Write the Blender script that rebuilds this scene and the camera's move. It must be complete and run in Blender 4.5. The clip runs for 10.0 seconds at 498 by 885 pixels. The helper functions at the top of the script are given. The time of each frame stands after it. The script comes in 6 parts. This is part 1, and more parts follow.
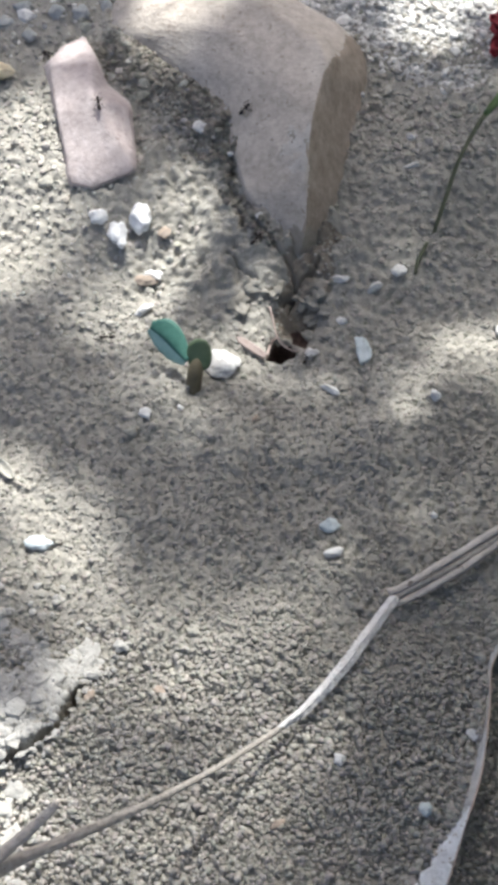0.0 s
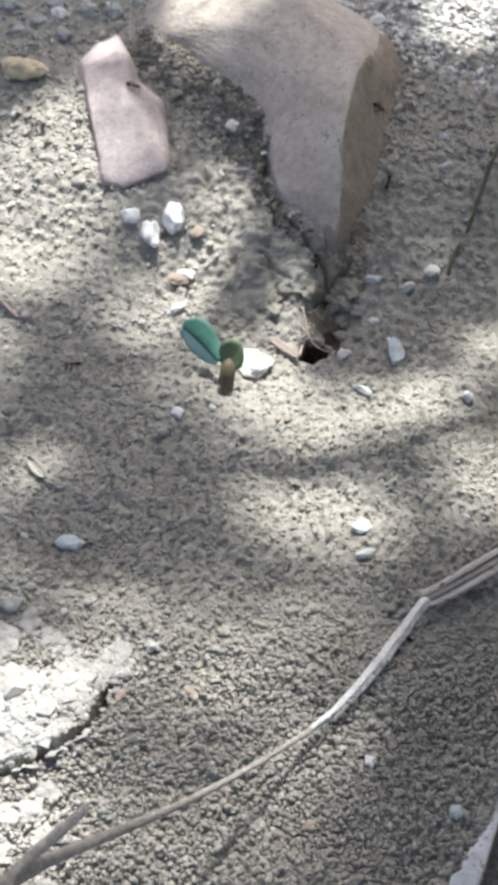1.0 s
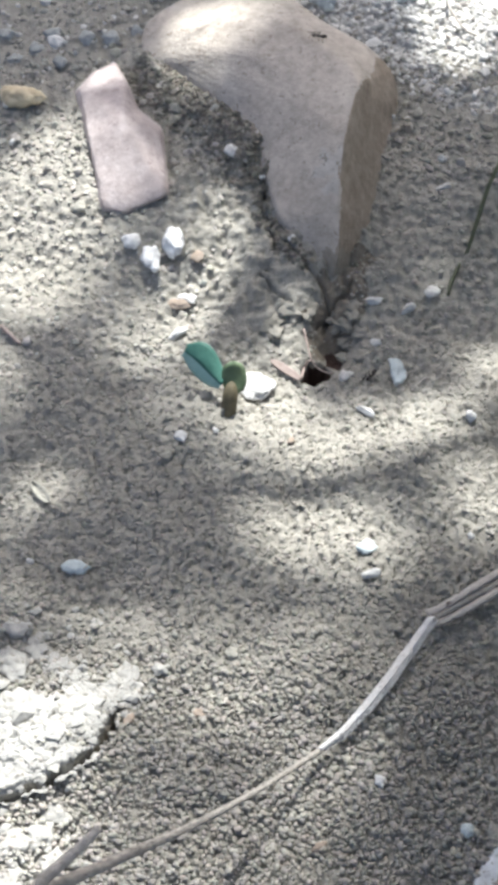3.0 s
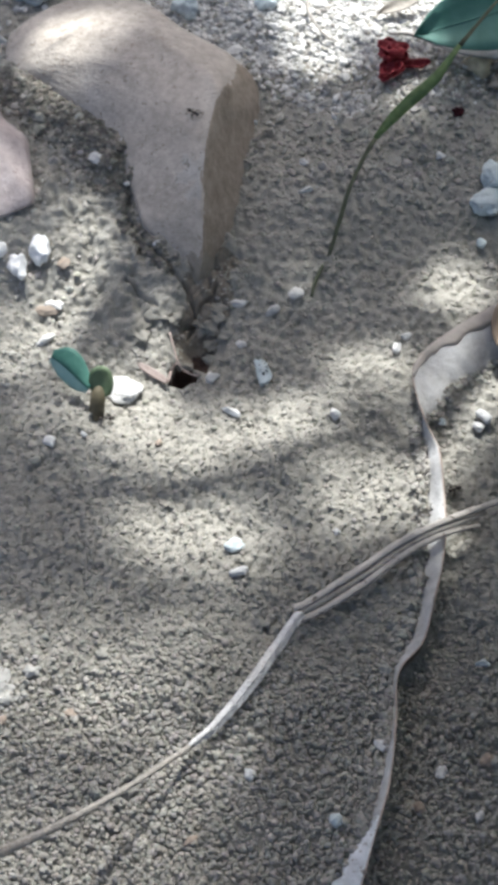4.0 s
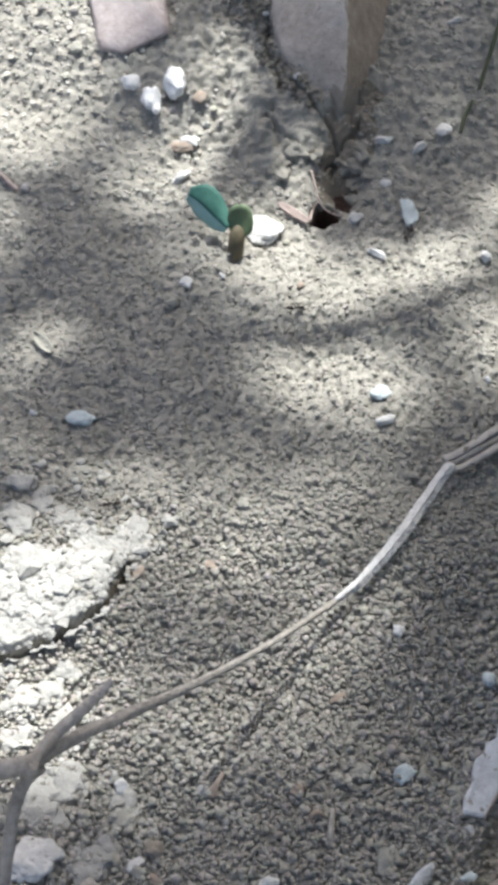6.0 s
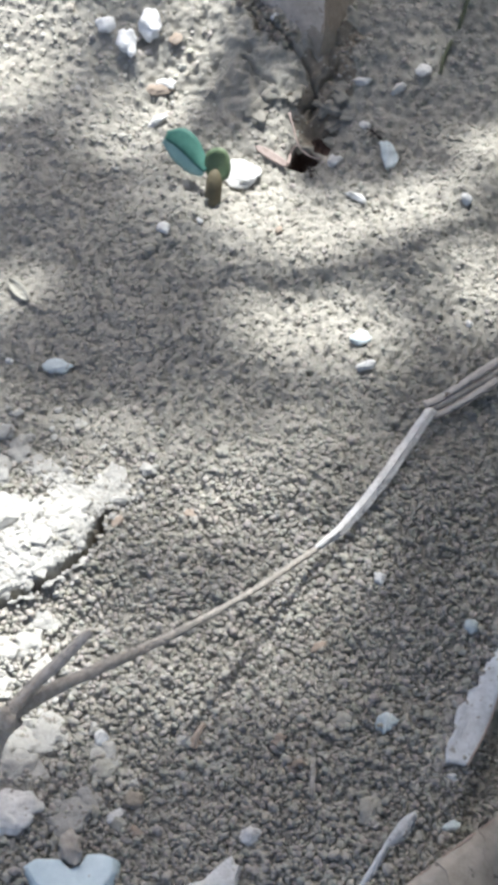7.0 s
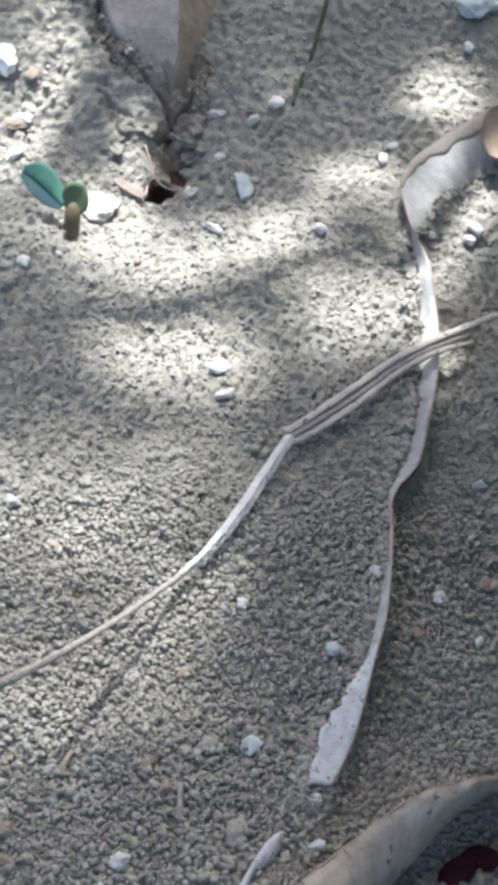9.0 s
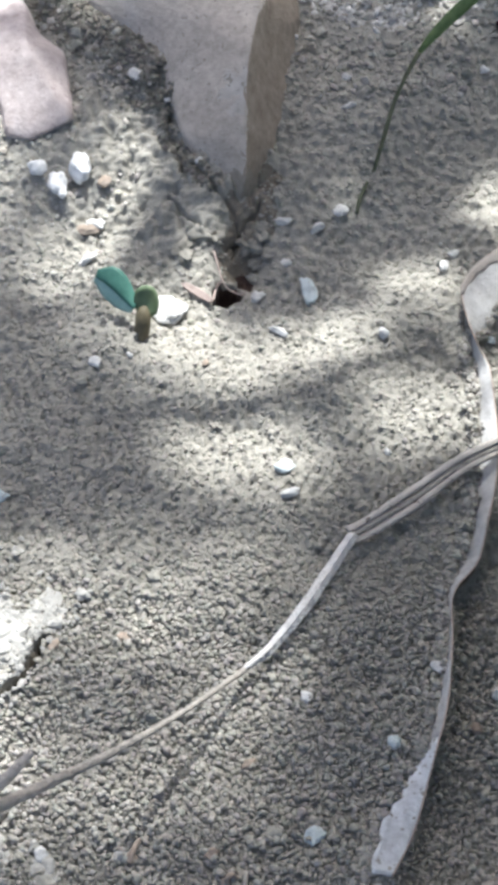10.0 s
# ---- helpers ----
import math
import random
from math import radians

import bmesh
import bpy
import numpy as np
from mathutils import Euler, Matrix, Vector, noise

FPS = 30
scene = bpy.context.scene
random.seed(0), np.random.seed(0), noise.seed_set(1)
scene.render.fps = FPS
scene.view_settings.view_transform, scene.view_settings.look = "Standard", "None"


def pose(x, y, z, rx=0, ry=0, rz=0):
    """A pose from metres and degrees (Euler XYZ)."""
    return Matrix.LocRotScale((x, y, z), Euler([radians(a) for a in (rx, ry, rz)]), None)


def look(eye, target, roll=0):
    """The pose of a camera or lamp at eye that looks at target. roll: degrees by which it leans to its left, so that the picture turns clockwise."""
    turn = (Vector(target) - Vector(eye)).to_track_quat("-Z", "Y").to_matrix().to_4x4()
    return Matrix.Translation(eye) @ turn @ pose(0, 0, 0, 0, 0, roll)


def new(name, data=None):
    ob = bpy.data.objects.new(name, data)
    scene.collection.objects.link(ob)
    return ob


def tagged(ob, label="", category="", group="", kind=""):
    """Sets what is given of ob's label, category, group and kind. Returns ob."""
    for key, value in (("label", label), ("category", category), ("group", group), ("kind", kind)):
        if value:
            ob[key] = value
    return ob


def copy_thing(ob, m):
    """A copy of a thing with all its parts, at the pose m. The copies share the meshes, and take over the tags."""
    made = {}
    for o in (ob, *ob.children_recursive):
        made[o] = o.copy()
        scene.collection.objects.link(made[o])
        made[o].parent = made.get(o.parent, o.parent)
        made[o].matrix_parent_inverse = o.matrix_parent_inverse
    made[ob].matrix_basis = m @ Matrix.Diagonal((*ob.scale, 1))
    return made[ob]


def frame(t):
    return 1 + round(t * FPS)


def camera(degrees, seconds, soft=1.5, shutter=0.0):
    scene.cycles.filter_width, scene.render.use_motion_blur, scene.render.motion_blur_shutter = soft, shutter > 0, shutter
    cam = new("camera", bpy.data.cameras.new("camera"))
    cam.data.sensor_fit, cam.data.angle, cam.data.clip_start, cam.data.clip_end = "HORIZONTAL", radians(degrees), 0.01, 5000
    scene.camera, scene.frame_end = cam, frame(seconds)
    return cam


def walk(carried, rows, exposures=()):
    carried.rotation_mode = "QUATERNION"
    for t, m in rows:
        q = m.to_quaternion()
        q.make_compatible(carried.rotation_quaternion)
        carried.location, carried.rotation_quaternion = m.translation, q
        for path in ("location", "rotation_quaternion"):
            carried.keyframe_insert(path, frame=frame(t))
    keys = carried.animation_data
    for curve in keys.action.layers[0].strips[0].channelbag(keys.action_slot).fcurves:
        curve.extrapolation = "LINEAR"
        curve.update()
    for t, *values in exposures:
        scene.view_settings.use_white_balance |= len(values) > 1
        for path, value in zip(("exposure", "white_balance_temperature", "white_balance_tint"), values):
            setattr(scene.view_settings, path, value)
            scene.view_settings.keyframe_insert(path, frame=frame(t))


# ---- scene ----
# ---- camera: hand-held, zoomed in from about three quarters of a metre ----
cam = camera(13.0, 10.0, soft=5.0)
walk(cam, [
    (0.0, look((0.0050, -0.4821, 0.6322), (-0.0131, -0.0533, 0.0172), -0.55)),
    (0.1, look((0.0060, -0.4821, 0.6331), (-0.0086, -0.0551, 0.0167), -0.54)),
    (0.2, look((0.0070, -0.4822, 0.6340), (0.0017, -0.0552, 0.0174), -0.52)),
    (0.3, look((0.0079, -0.4822, 0.6348), (0.0048, -0.0508, 0.0214), -0.51)),
    (0.4, look((0.0089, -0.4822, 0.6357), (0.0006, -0.0494, 0.0232), -0.49)),
    (0.5, look((0.0099, -0.4822, 0.6366), (-0.0071, -0.0506, 0.0235), -0.48)),
    (0.7, look((0.0072, -0.4812, 0.6351), (-0.0210, -0.0506, 0.0217), -0.80)),
    (1.0, look((0.0033, -0.4797, 0.6328), (-0.0241, -0.0531, 0.0166), -1.28)),
    (1.5, look((0.0053, -0.4794, 0.6293), (-0.0243, -0.0530, 0.0130), -1.77)),
    (2.0, look((0.0003, -0.4798, 0.6327), (-0.0356, -0.0541, 0.0162), -2.62)),
    (2.2, look((-0.0021, -0.4816, 0.6331), (-0.0356, -0.0499, 0.0207), -2.16)),
    (3.3, look((0.0008, -0.4855, 0.6310), (-0.0209, -0.0491, 0.0214), -1.53)),
    (3.4, look((0.0055, -0.4879, 0.6321), (-0.0152, -0.0537, 0.0209), -0.79)),
    (3.5, look((0.0102, -0.4903, 0.6332), (0.0068, -0.0485, 0.0271), -0.05)),
    (3.6, look((0.0110, -0.4908, 0.6341), (0.0256, -0.0469, 0.0297), 0.00)),
    (3.8, look((0.0125, -0.4919, 0.6359), (0.0283, -0.0501, 0.0300), 0.11)),
    (4.0, look((0.0140, -0.4930, 0.6377), (0.0206, -0.0530, 0.0303), 0.21)),
    (4.1, look((0.0118, -0.4912, 0.6362), (0.0116, -0.0517, 0.0285), -0.18)),
    (4.3, look((0.0073, -0.4876, 0.6332), (0.0117, -0.0540, 0.0212), -0.94)),
    (4.5, look((0.0027, -0.4840, 0.6302), (-0.0130, -0.0556, 0.0149), -1.71)),
    (4.7, look((0.0010, -0.4830, 0.6257), (-0.0195, -0.0676, 0.0016), -1.73)),
    (5.0, look((-0.0016, -0.4813, 0.6190), (-0.0176, -0.0689, -0.0072), -1.76)),
    (5.2, look((-0.0048, -0.4783, 0.6150), (-0.0317, -0.0705, -0.0138), -1.92)),
    (5.5, look((-0.0096, -0.4738, 0.6091), (-0.0274, -0.0763, -0.0266), -2.16)),
    (5.6, look((-0.0088, -0.4749, 0.6085), (-0.0376, -0.0645, -0.0187), -2.27)),
    (5.8, look((-0.0073, -0.4769, 0.6073), (-0.0369, -0.0755, -0.0255), -2.49)),
    (6.0, look((-0.0059, -0.4790, 0.6061), (-0.0291, -0.0777, -0.0271), -2.70)),
    (6.2, look((-0.0053, -0.4780, 0.6048), (-0.0238, -0.0789, -0.0300), -2.73)),
    (7.3, look((-0.0025, -0.4721, 0.5976), (-0.0235, -0.0920, -0.0486), -2.88)),
    (7.5, look((-0.0042, -0.4708, 0.5963), (-0.0292, -0.0928, -0.0509), -3.29)),
    (8.0, look((-0.0069, -0.4719, 0.5993), (-0.0244, -0.0883, -0.0450), -2.25)),
    (8.3, look((-0.0067, -0.4750, 0.6069), (-0.0130, -0.0891, -0.0362), -0.81)),
    (8.5, look((-0.0065, -0.4770, 0.6120), (0.0045, -0.0893, -0.0299), 0.16)),
    (8.8, look((-0.0032, -0.4766, 0.6121), (0.0211, -0.0840, -0.0264), 1.16)),
    (9.0, look((-0.0009, -0.4764, 0.6122), (0.0252, -0.0877, -0.0287), 1.82)),
    (9.2, look((-0.0015, -0.4779, 0.6149), (0.0158, -0.0863, -0.0245), 1.57)),
    (9.5, look((-0.0023, -0.4803, 0.6188), (0.0161, -0.0812, -0.0159), 1.19)),
    (10.0, look((-0.0087, -0.4877, 0.6299), (0.0031, -0.0700, 0.0072), 0.51)),
], [(0.0, 1.34, 6190, 8), (0.5, 1.42, 6190, 8), (1.0, 1.28, 6190, 8), (1.5, 1.44, 6190, 8), (2.2, 1.33, 6140, 7), (3.3, 1.4, 6090, 7), (3.6, 1.2, 6040, 7), (4.2, 1.15, 6040, 7), (4.6, 1.45, 6140, 8), (5.5, 1.18, 6090, 7), (6.2, 1.3, 6090, 7),
    (7.3, 1.4, 6040, 7), (8.1, 1.35, 6040, 7), (8.5, 1.35, 5990, 7), (8.9, 1.6, 5940, 7), (9.6, 1.53, 5940, 7), (10.0, 1.45, 5990, 7)])


# ---- light: midday sun from behind the scene through a tree's leaves, and the open sky ----
SUN_WAY = Vector((-0.10, -0.72, -1.0)).normalized()
world = bpy.data.worlds.new("sky")
scene.world = world
world.use_nodes = True
nodes = world.node_tree.nodes
sky = nodes.new("ShaderNodeTexSky")
sky.sky_type, sky.sun_disc = "NISHITA", False
sky.sun_elevation = math.asin(-SUN_WAY.z)
sky.sun_rotation = math.atan2(-SUN_WAY.x, -SUN_WAY.y)
sky.air_density, sky.dust_density, sky.ozone_density = 0.7, 5.5, 0.3
world.node_tree.links.new(sky.outputs[0], nodes["Background"].inputs[0])
nodes["Background"].inputs[1].default_value = 0.079
sun = new("sun", bpy.data.lights.new("sun", "SUN"))
sun.data.energy, sun.data.angle, sun.data.color = 3.75, radians(0.53), (1.0, 0.96, 0.905)
sun.matrix_world = look(tuple(-SUN_WAY * 5), (0, 0, 0))


# ---- materials ----
def material(name, dark, light, rough=0.9, scale=200.0, bump=0.3, bump_scale=900.0, specks=None, speck_scale=500.0, speck_at=0.68,
             island=0.0, translucent=0.0, stretch=(1, 1, 1), coarse=40.0, tint=0.0):
    """A procedural surface: two scales of mottling, optional specks, fine relief, and a change from piece to piece."""
    m = bpy.data.materials.new(name)
    m.use_nodes = True
    n, link = m.node_tree.nodes, m.node_tree.links.new
    shader = n["Principled BSDF"]
    where = n.new("ShaderNodeTexCoord")
    mapped = n.new("ShaderNodeMapping")
    mapped.inputs["Scale"].default_value = stretch
    link(where.outputs["Object"], mapped.inputs[0])

    def cloud(size, detail):
        t = n.new("ShaderNodeTexNoise")
        t.inputs["Scale"].default_value, t.inputs["Detail"].default_value, t.inputs["Roughness"].default_value = size, detail, 0.6
        link(mapped.outputs[0], t.inputs["Vector"])
        return t.outputs["Fac"]

    def blend(a, b, share):
        k = n.new("ShaderNodeMath")
        k.operation = "MULTIPLY_ADD"
        link(a, k.inputs[0])
        k.inputs[1].default_value = share
        link(b, k.inputs[2])
        return k.outputs[0]

    both = blend(cloud(coarse, 4), cloud(scale, 5), 0.8)
    if island:
        g = n.new("ShaderNodeNewGeometry")
        both = blend(g.outputs["Random Per Island"], both, island)
    ramp = n.new("ShaderNodeMapRange")
    ramp.inputs["From Min"].default_value, ramp.inputs["From Max"].default_value = 0.55 + 0.2 * island, 1.25 + 0.8 * island
    link(both, ramp.inputs["Value"])
    mix = n.new("ShaderNodeMix")
    mix.data_type = "RGBA"
    mix.inputs["A"].default_value, mix.inputs["B"].default_value = (*dark, 1), (*light, 1)
    link(ramp.outputs["Result"], mix.inputs["Factor"])
    colour = mix.outputs["Result"]
    if specks:
        step = n.new("ShaderNodeMapRange")
        step.inputs["From Min"].default_value, step.inputs["From Max"].default_value = speck_at, speck_at + 0.05
        link(cloud(speck_scale, 2), step.inputs["Value"])
        over = n.new("ShaderNodeMix")
        over.data_type = "RGBA"
        over.inputs["B"].default_value = (*specks, 1)
        link(step.outputs["Result"], over.inputs["Factor"])
        link(colour, over.inputs["A"])
        colour = over.outputs["Result"]
    if tint:
        # grains of slightly different hue: reddish, ochre and greenish minerals
        piece = n.new("ShaderNodeNewGeometry")
        hue = n.new("ShaderNodeTexWhiteNoise")
        hue.noise_dimensions = "1D"
        link(piece.outputs["Random Per Island"], hue.inputs["W"])
        tinted = n.new("ShaderNodeMix")
        tinted.data_type, tinted.blend_type = "RGBA", "SOFT_LIGHT"
        tinted.inputs["Factor"].default_value = tint
        link(colour, tinted.inputs["A"])
        link(hue.outputs["Color"], tinted.inputs["B"])
        colour = tinted.outputs["Result"]
    link(colour, shader.inputs["Base Color"])
    shader.inputs["Roughness"].default_value = rough
    shader.inputs["Specular IOR Level"].default_value = 0.3
    relief = n.new("ShaderNodeBump")
    relief.inputs["Strength"].default_value, relief.inputs["Distance"].default_value = bump, 0.0006
    link(cloud(bump_scale, 3), relief.inputs["Height"])
    link(relief.outputs[0], shader.inputs["Normal"])
    if translucent:
        thin = n.new("ShaderNodeBsdfTranslucent")
        link(colour, thin.inputs["Color"])
        both_ways = n.new("ShaderNodeMixShader")
        both_ways.inputs[0].default_value = translucent
        link(shader.outputs[0], both_ways.inputs[1])
        link(thin.outputs[0], both_ways.inputs[2])
        link(both_ways.outputs[0], n["Material Output"].inputs["Surface"])
    return m


SOIL = material("soil", (0.265, 0.251, 0.216), (0.395, 0.377, 0.331), 0.95, 300, 0.9, 1100, specks=(0.23, 0.217, 0.183), speck_scale=500, speck_at=0.66)
FINE = material("fine_soil", (0.26, 0.246, 0.212), (0.43, 0.41, 0.362), 0.95, 400, 0.4, 2500, island=0.3, tint=0.05)
PELLET = material("soil_pellet", (0.25, 0.236, 0.202), (0.50, 0.476, 0.424), 0.95, 500, 0.5, 2500, island=0.35, tint=0.05)
PALE_CRUMB = material("pale_soil_crumb", (0.36, 0.34, 0.295), (0.58, 0.555, 0.50), 0.95, 400, 0.6, 2000, island=0.6, tint=0.06)
CRUMB = material("moist_shaded_crumb", (0.15, 0.138, 0.112), (0.31, 0.288, 0.245), 0.95, 400, 0.6, 2000, island=0.6, tint=0.05)
SHADED_SOIL = material("shaded_brown_soil", (0.15, 0.128, 0.098), (0.28, 0.25, 0.205), 0.95, 300, 0.9, 900)
BURROW = material("shaded_burrow_earth", (0.045, 0.028, 0.022), (0.10, 0.068, 0.055), 0.95, 400, 0.8, 1200)
CLOD = material("dry_clay", (0.22, 0.205, 0.17), (0.38, 0.36, 0.315), 0.95, 250, 0.8, 1200, island=0.3)
STONE = material("sandstone", (0.33, 0.284, 0.24), (0.62, 0.565, 0.495), 0.85, 260, 0.7, 700, specks=(0.34, 0.29, 0.245), speck_scale=420, speck_at=0.63, coarse=45)
BROWN_SHADED = material("brown_shaded_sandstone", (0.20, 0.163, 0.125), (0.42, 0.352, 0.28), 0.85, 260, 1.0, 420, coarse=50)
SCUFF = material("pale_scuffed_stone", (0.38, 0.345, 0.30), (0.60, 0.565, 0.52), 0.8, 200, 0.6, 700, specks=(0.30, 0.27, 0.23), speck_scale=350, speck_at=0.58)
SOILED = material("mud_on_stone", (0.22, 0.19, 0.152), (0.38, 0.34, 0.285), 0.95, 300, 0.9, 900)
PINK = material("pink_stone", (0.37, 0.305, 0.285), (0.63, 0.56, 0.535), 0.85, 300, 0.6, 600, specks=(0.40, 0.33, 0.31), speck_scale=260, speck_at=0.64, coarse=90)
CHALK = material("white_stone", (0.47, 0.455, 0.42), (0.80, 0.795, 0.78), 0.75, 380, 0.7, 1200, island=0.2, specks=(0.36, 0.335, 0.29), speck_scale=420, speck_at=0.66)
WHITE_CHIP = material("bright_white_stone", (0.72, 0.71, 0.69), (0.88, 0.88, 0.87), 0.7, 300, 0.7, 900, specks=(0.55, 0.53, 0.49), speck_scale=420, speck_at=0.68)
BLUISH = material("pale_blue_stone", (0.40, 0.455, 0.455), (0.64, 0.70, 0.71), 0.65, 380, 0.6, 1200, specks=(0.36, 0.345, 0.31), speck_scale=420, speck_at=0.67)
SKY_STONE = material("sky_blue_stone", (0.52, 0.63, 0.67), (0.74, 0.84, 0.87), 0.6, 300, 0.5, 1200, specks=(0.42, 0.43, 0.41), speck_scale=300, speck_at=0.68)
YELLOW = material("yellow_stone", (0.50, 0.40, 0.25), (0.75, 0.66, 0.48), 0.75, 200, 0.4, 900)
DULL = material("dull_stone", (0.28, 0.268, 0.225), (0.47, 0.455, 0.40), 0.85, 380, 0.8, 1200, specks=(0.22, 0.205, 0.17), speck_scale=420, speck_at=0.64)
GRAVEL = material("grey_gravel", (0.28, 0.285, 0.272), (0.50, 0.515, 0.505), 0.85, 380, 0.8, 1200, specks=(0.24, 0.225, 0.19), speck_scale=420, speck_at=0.62)
RUST = material("rusty_chip", (0.25, 0.195, 0.15), (0.44, 0.37, 0.305), 0.85, 300, 0.5, 1200)
PLASTER = material("lime_crust", (0.31, 0.30, 0.272), (0.52, 0.51, 0.475), 0.9, 260, 1.0, 900, island=0.5, specks=(0.24, 0.22, 0.19), speck_scale=420, speck_at=0.63)
LIME_BED = material("lime_strewn_soil", (0.38, 0.365, 0.33), (0.66, 0.645, 0.61), 0.95, 300, 0.9, 900, specks=(0.30, 0.28, 0.24), speck_scale=260, speck_at=0.64, coarse=70)
LIME = material("lime_grit", (0.50, 0.485, 0.45), (0.78, 0.765, 0.73), 0.9, 300, 0.7, 900, island=0.6)
STRAW = material("dry_stem", (0.60, 0.575, 0.545), (0.88, 0.865, 0.84), 0.42, 520, 1.0, 1500, specks=(0.30, 0.26, 0.22), speck_scale=800, speck_at=0.66, coarse=190)
STRAND = material("split_stalk", (0.36, 0.325, 0.285), (0.63, 0.585, 0.53), 0.5, 900, 0.9, 2600, stretch=(0.2, 0.2, 1), specks=(0.15, 0.12, 0.10), speck_scale=1500, speck_at=0.62)
TWIG = material("grey_twig", (0.26, 0.232, 0.195), (0.57, 0.53, 0.475), 0.65, 450, 1.0, 1400, specks=(0.12, 0.10, 0.08), speck_scale=900)
TAN_LEAF = material("tan_leaf_margin", (0.37, 0.325, 0.285), (0.56, 0.51, 0.46), 0.65, 170, 0.5, 600, translucent=0.3)
DEAD_LEAF = material("dead_leaf", (0.35, 0.337, 0.315), (0.66, 0.65, 0.635), 0.6, 190, 0.6, 700, specks=(0.30, 0.275, 0.245), speck_scale=300, speck_at=0.70, translucent=0.12)
BLUE_WHITE_LEAF = material("blue_white_leaf", (0.46, 0.47, 0.475), (0.80, 0.82, 0.84), 0.6, 260, 0.8, 700, specks=(0.33, 0.31, 0.28), speck_scale=380, speck_at=0.62, translucent=0.1)
BROWN_LEAF = material("brown_dead_leaf", (0.30, 0.265, 0.222), (0.58, 0.535, 0.465), 0.7, 170, 0.9, 450, specks=(0.20, 0.182, 0.16), speck_scale=210, speck_at=0.66, translucent=0.1)
WITHERED_SHADED = material("withered_shaded_leaf", (0.15, 0.11, 0.078), (0.29, 0.225, 0.165), 0.7, 170, 0.6, 500, translucent=0.1)
RIM = material("leaf_rim", (0.34, 0.265, 0.22), (0.52, 0.43, 0.365), 0.7, 300, 0.3, 900)
GREEN = material("seedling_leaf", (0.045, 0.14, 0.105), (0.12, 0.29, 0.23), 0.5, 250, 0.3, 1200, translucent=0.15)
PALE_GREEN = material("pale_leaf_margin", (0.25, 0.44, 0.39), (0.42, 0.61, 0.55), 0.5, 250, 0.3, 1200, translucent=0.15)
OLIVE = material("olive_leaf", (0.10, 0.155, 0.085), (0.20, 0.26, 0.15), 0.55, 250, 0.3, 1200, translucent=0.15)
SHOOT = material("seedling_stem", (0.095, 0.08, 0.048), (0.18, 0.155, 0.095), 0.6, 300, 0.3, 1200)
BLADE = material("grass_blade", (0.10, 0.165, 0.06), (0.24, 0.33, 0.14), 0.5, 300, 0.3, 1200, stretch=(1, 1, 0.1), translucent=0.25)
GREY_BLADE = material("withered_blade", (0.06, 0.07, 0.04), (0.13, 0.14, 0.09), 0.7, 300, 0.3, 1200)
BIG_GREEN = material("broad_green_leaf", (0.075, 0.195, 0.155), (0.16, 0.32, 0.27), 0.5, 90, 0.2, 500, translucent=0.15)
PETAL = material("red_petal", (0.22, 0.020, 0.028), (0.46, 0.07, 0.08), 0.6, 250, 0.3, 900, translucent=0.15)
DARK_PETAL = material("shade_dark_petal", (0.020, 0.004, 0.006), (0.050, 0.009, 0.013), 1.0, 250, 0.3, 900)
ROOT = material("pink_root", (0.33, 0.25, 0.215), (0.50, 0.41, 0.365), 0.7, 500, 0.3, 1500)
ANT = material("ant_shell", (0.018, 0.014, 0.012), (0.045, 0.034, 0.028), 0.35, 800, 0.1, 2000)
BARK = material("bark", (0.10, 0.08, 0.06), (0.24, 0.20, 0.16), 0.9, 60, 0.8, 200)
CROWN = material("tree_leaf", (0.03, 0.07, 0.02), (0.08, 0.14, 0.04), 0.5, 60, 0.2, 200, translucent=0.12)


# ---- helpers for building ----
def mesh_of(bm, name, mat, flat=False):
    bm.normal_update()
    me = bpy.data.meshes.new(name)
    bm.to_mesh(me)
    bm.free()
    me.materials.append(mat)
    me.polygons.foreach_set("use_smooth", [not flat] * len(me.polygons))
    return me


def part(name, bm, mat, parent, label="", flat=False):
    """One mesh object under a thing or a part; the bmesh is in the parent's space."""
    ob = new(name, mesh_of(bm, name, mat, flat))
    ob.parent = parent
    return tagged(ob, label)


def empty(name, at=(0, 0, 0)):
    ob = new(name)
    ob.location = at
    ob.empty_display_size = 0.005
    return ob


def curve_points(points, steps):
    """A smooth line through the points (Catmull-Rom)."""
    p = [np.array(q, float) for q in points]
    p = [2 * p[0] - p[1]] + p + [2 * p[-1] - p[-2]]
    out = []
    for i in range(1, len(p) - 2):
        for k in range(steps):
            u = k / steps
            out.append(0.5 * (2 * p[i] + (p[i + 1] - p[i - 1]) * u + (2 * p[i - 1] - 5 * p[i] + 4 * p[i + 1] - p[i + 2]) * u * u
                              + (3 * p[i] - p[i - 1] - 3 * p[i + 1] + p[i + 2]) * u ** 3))
    out.append(p[-2])
    return out


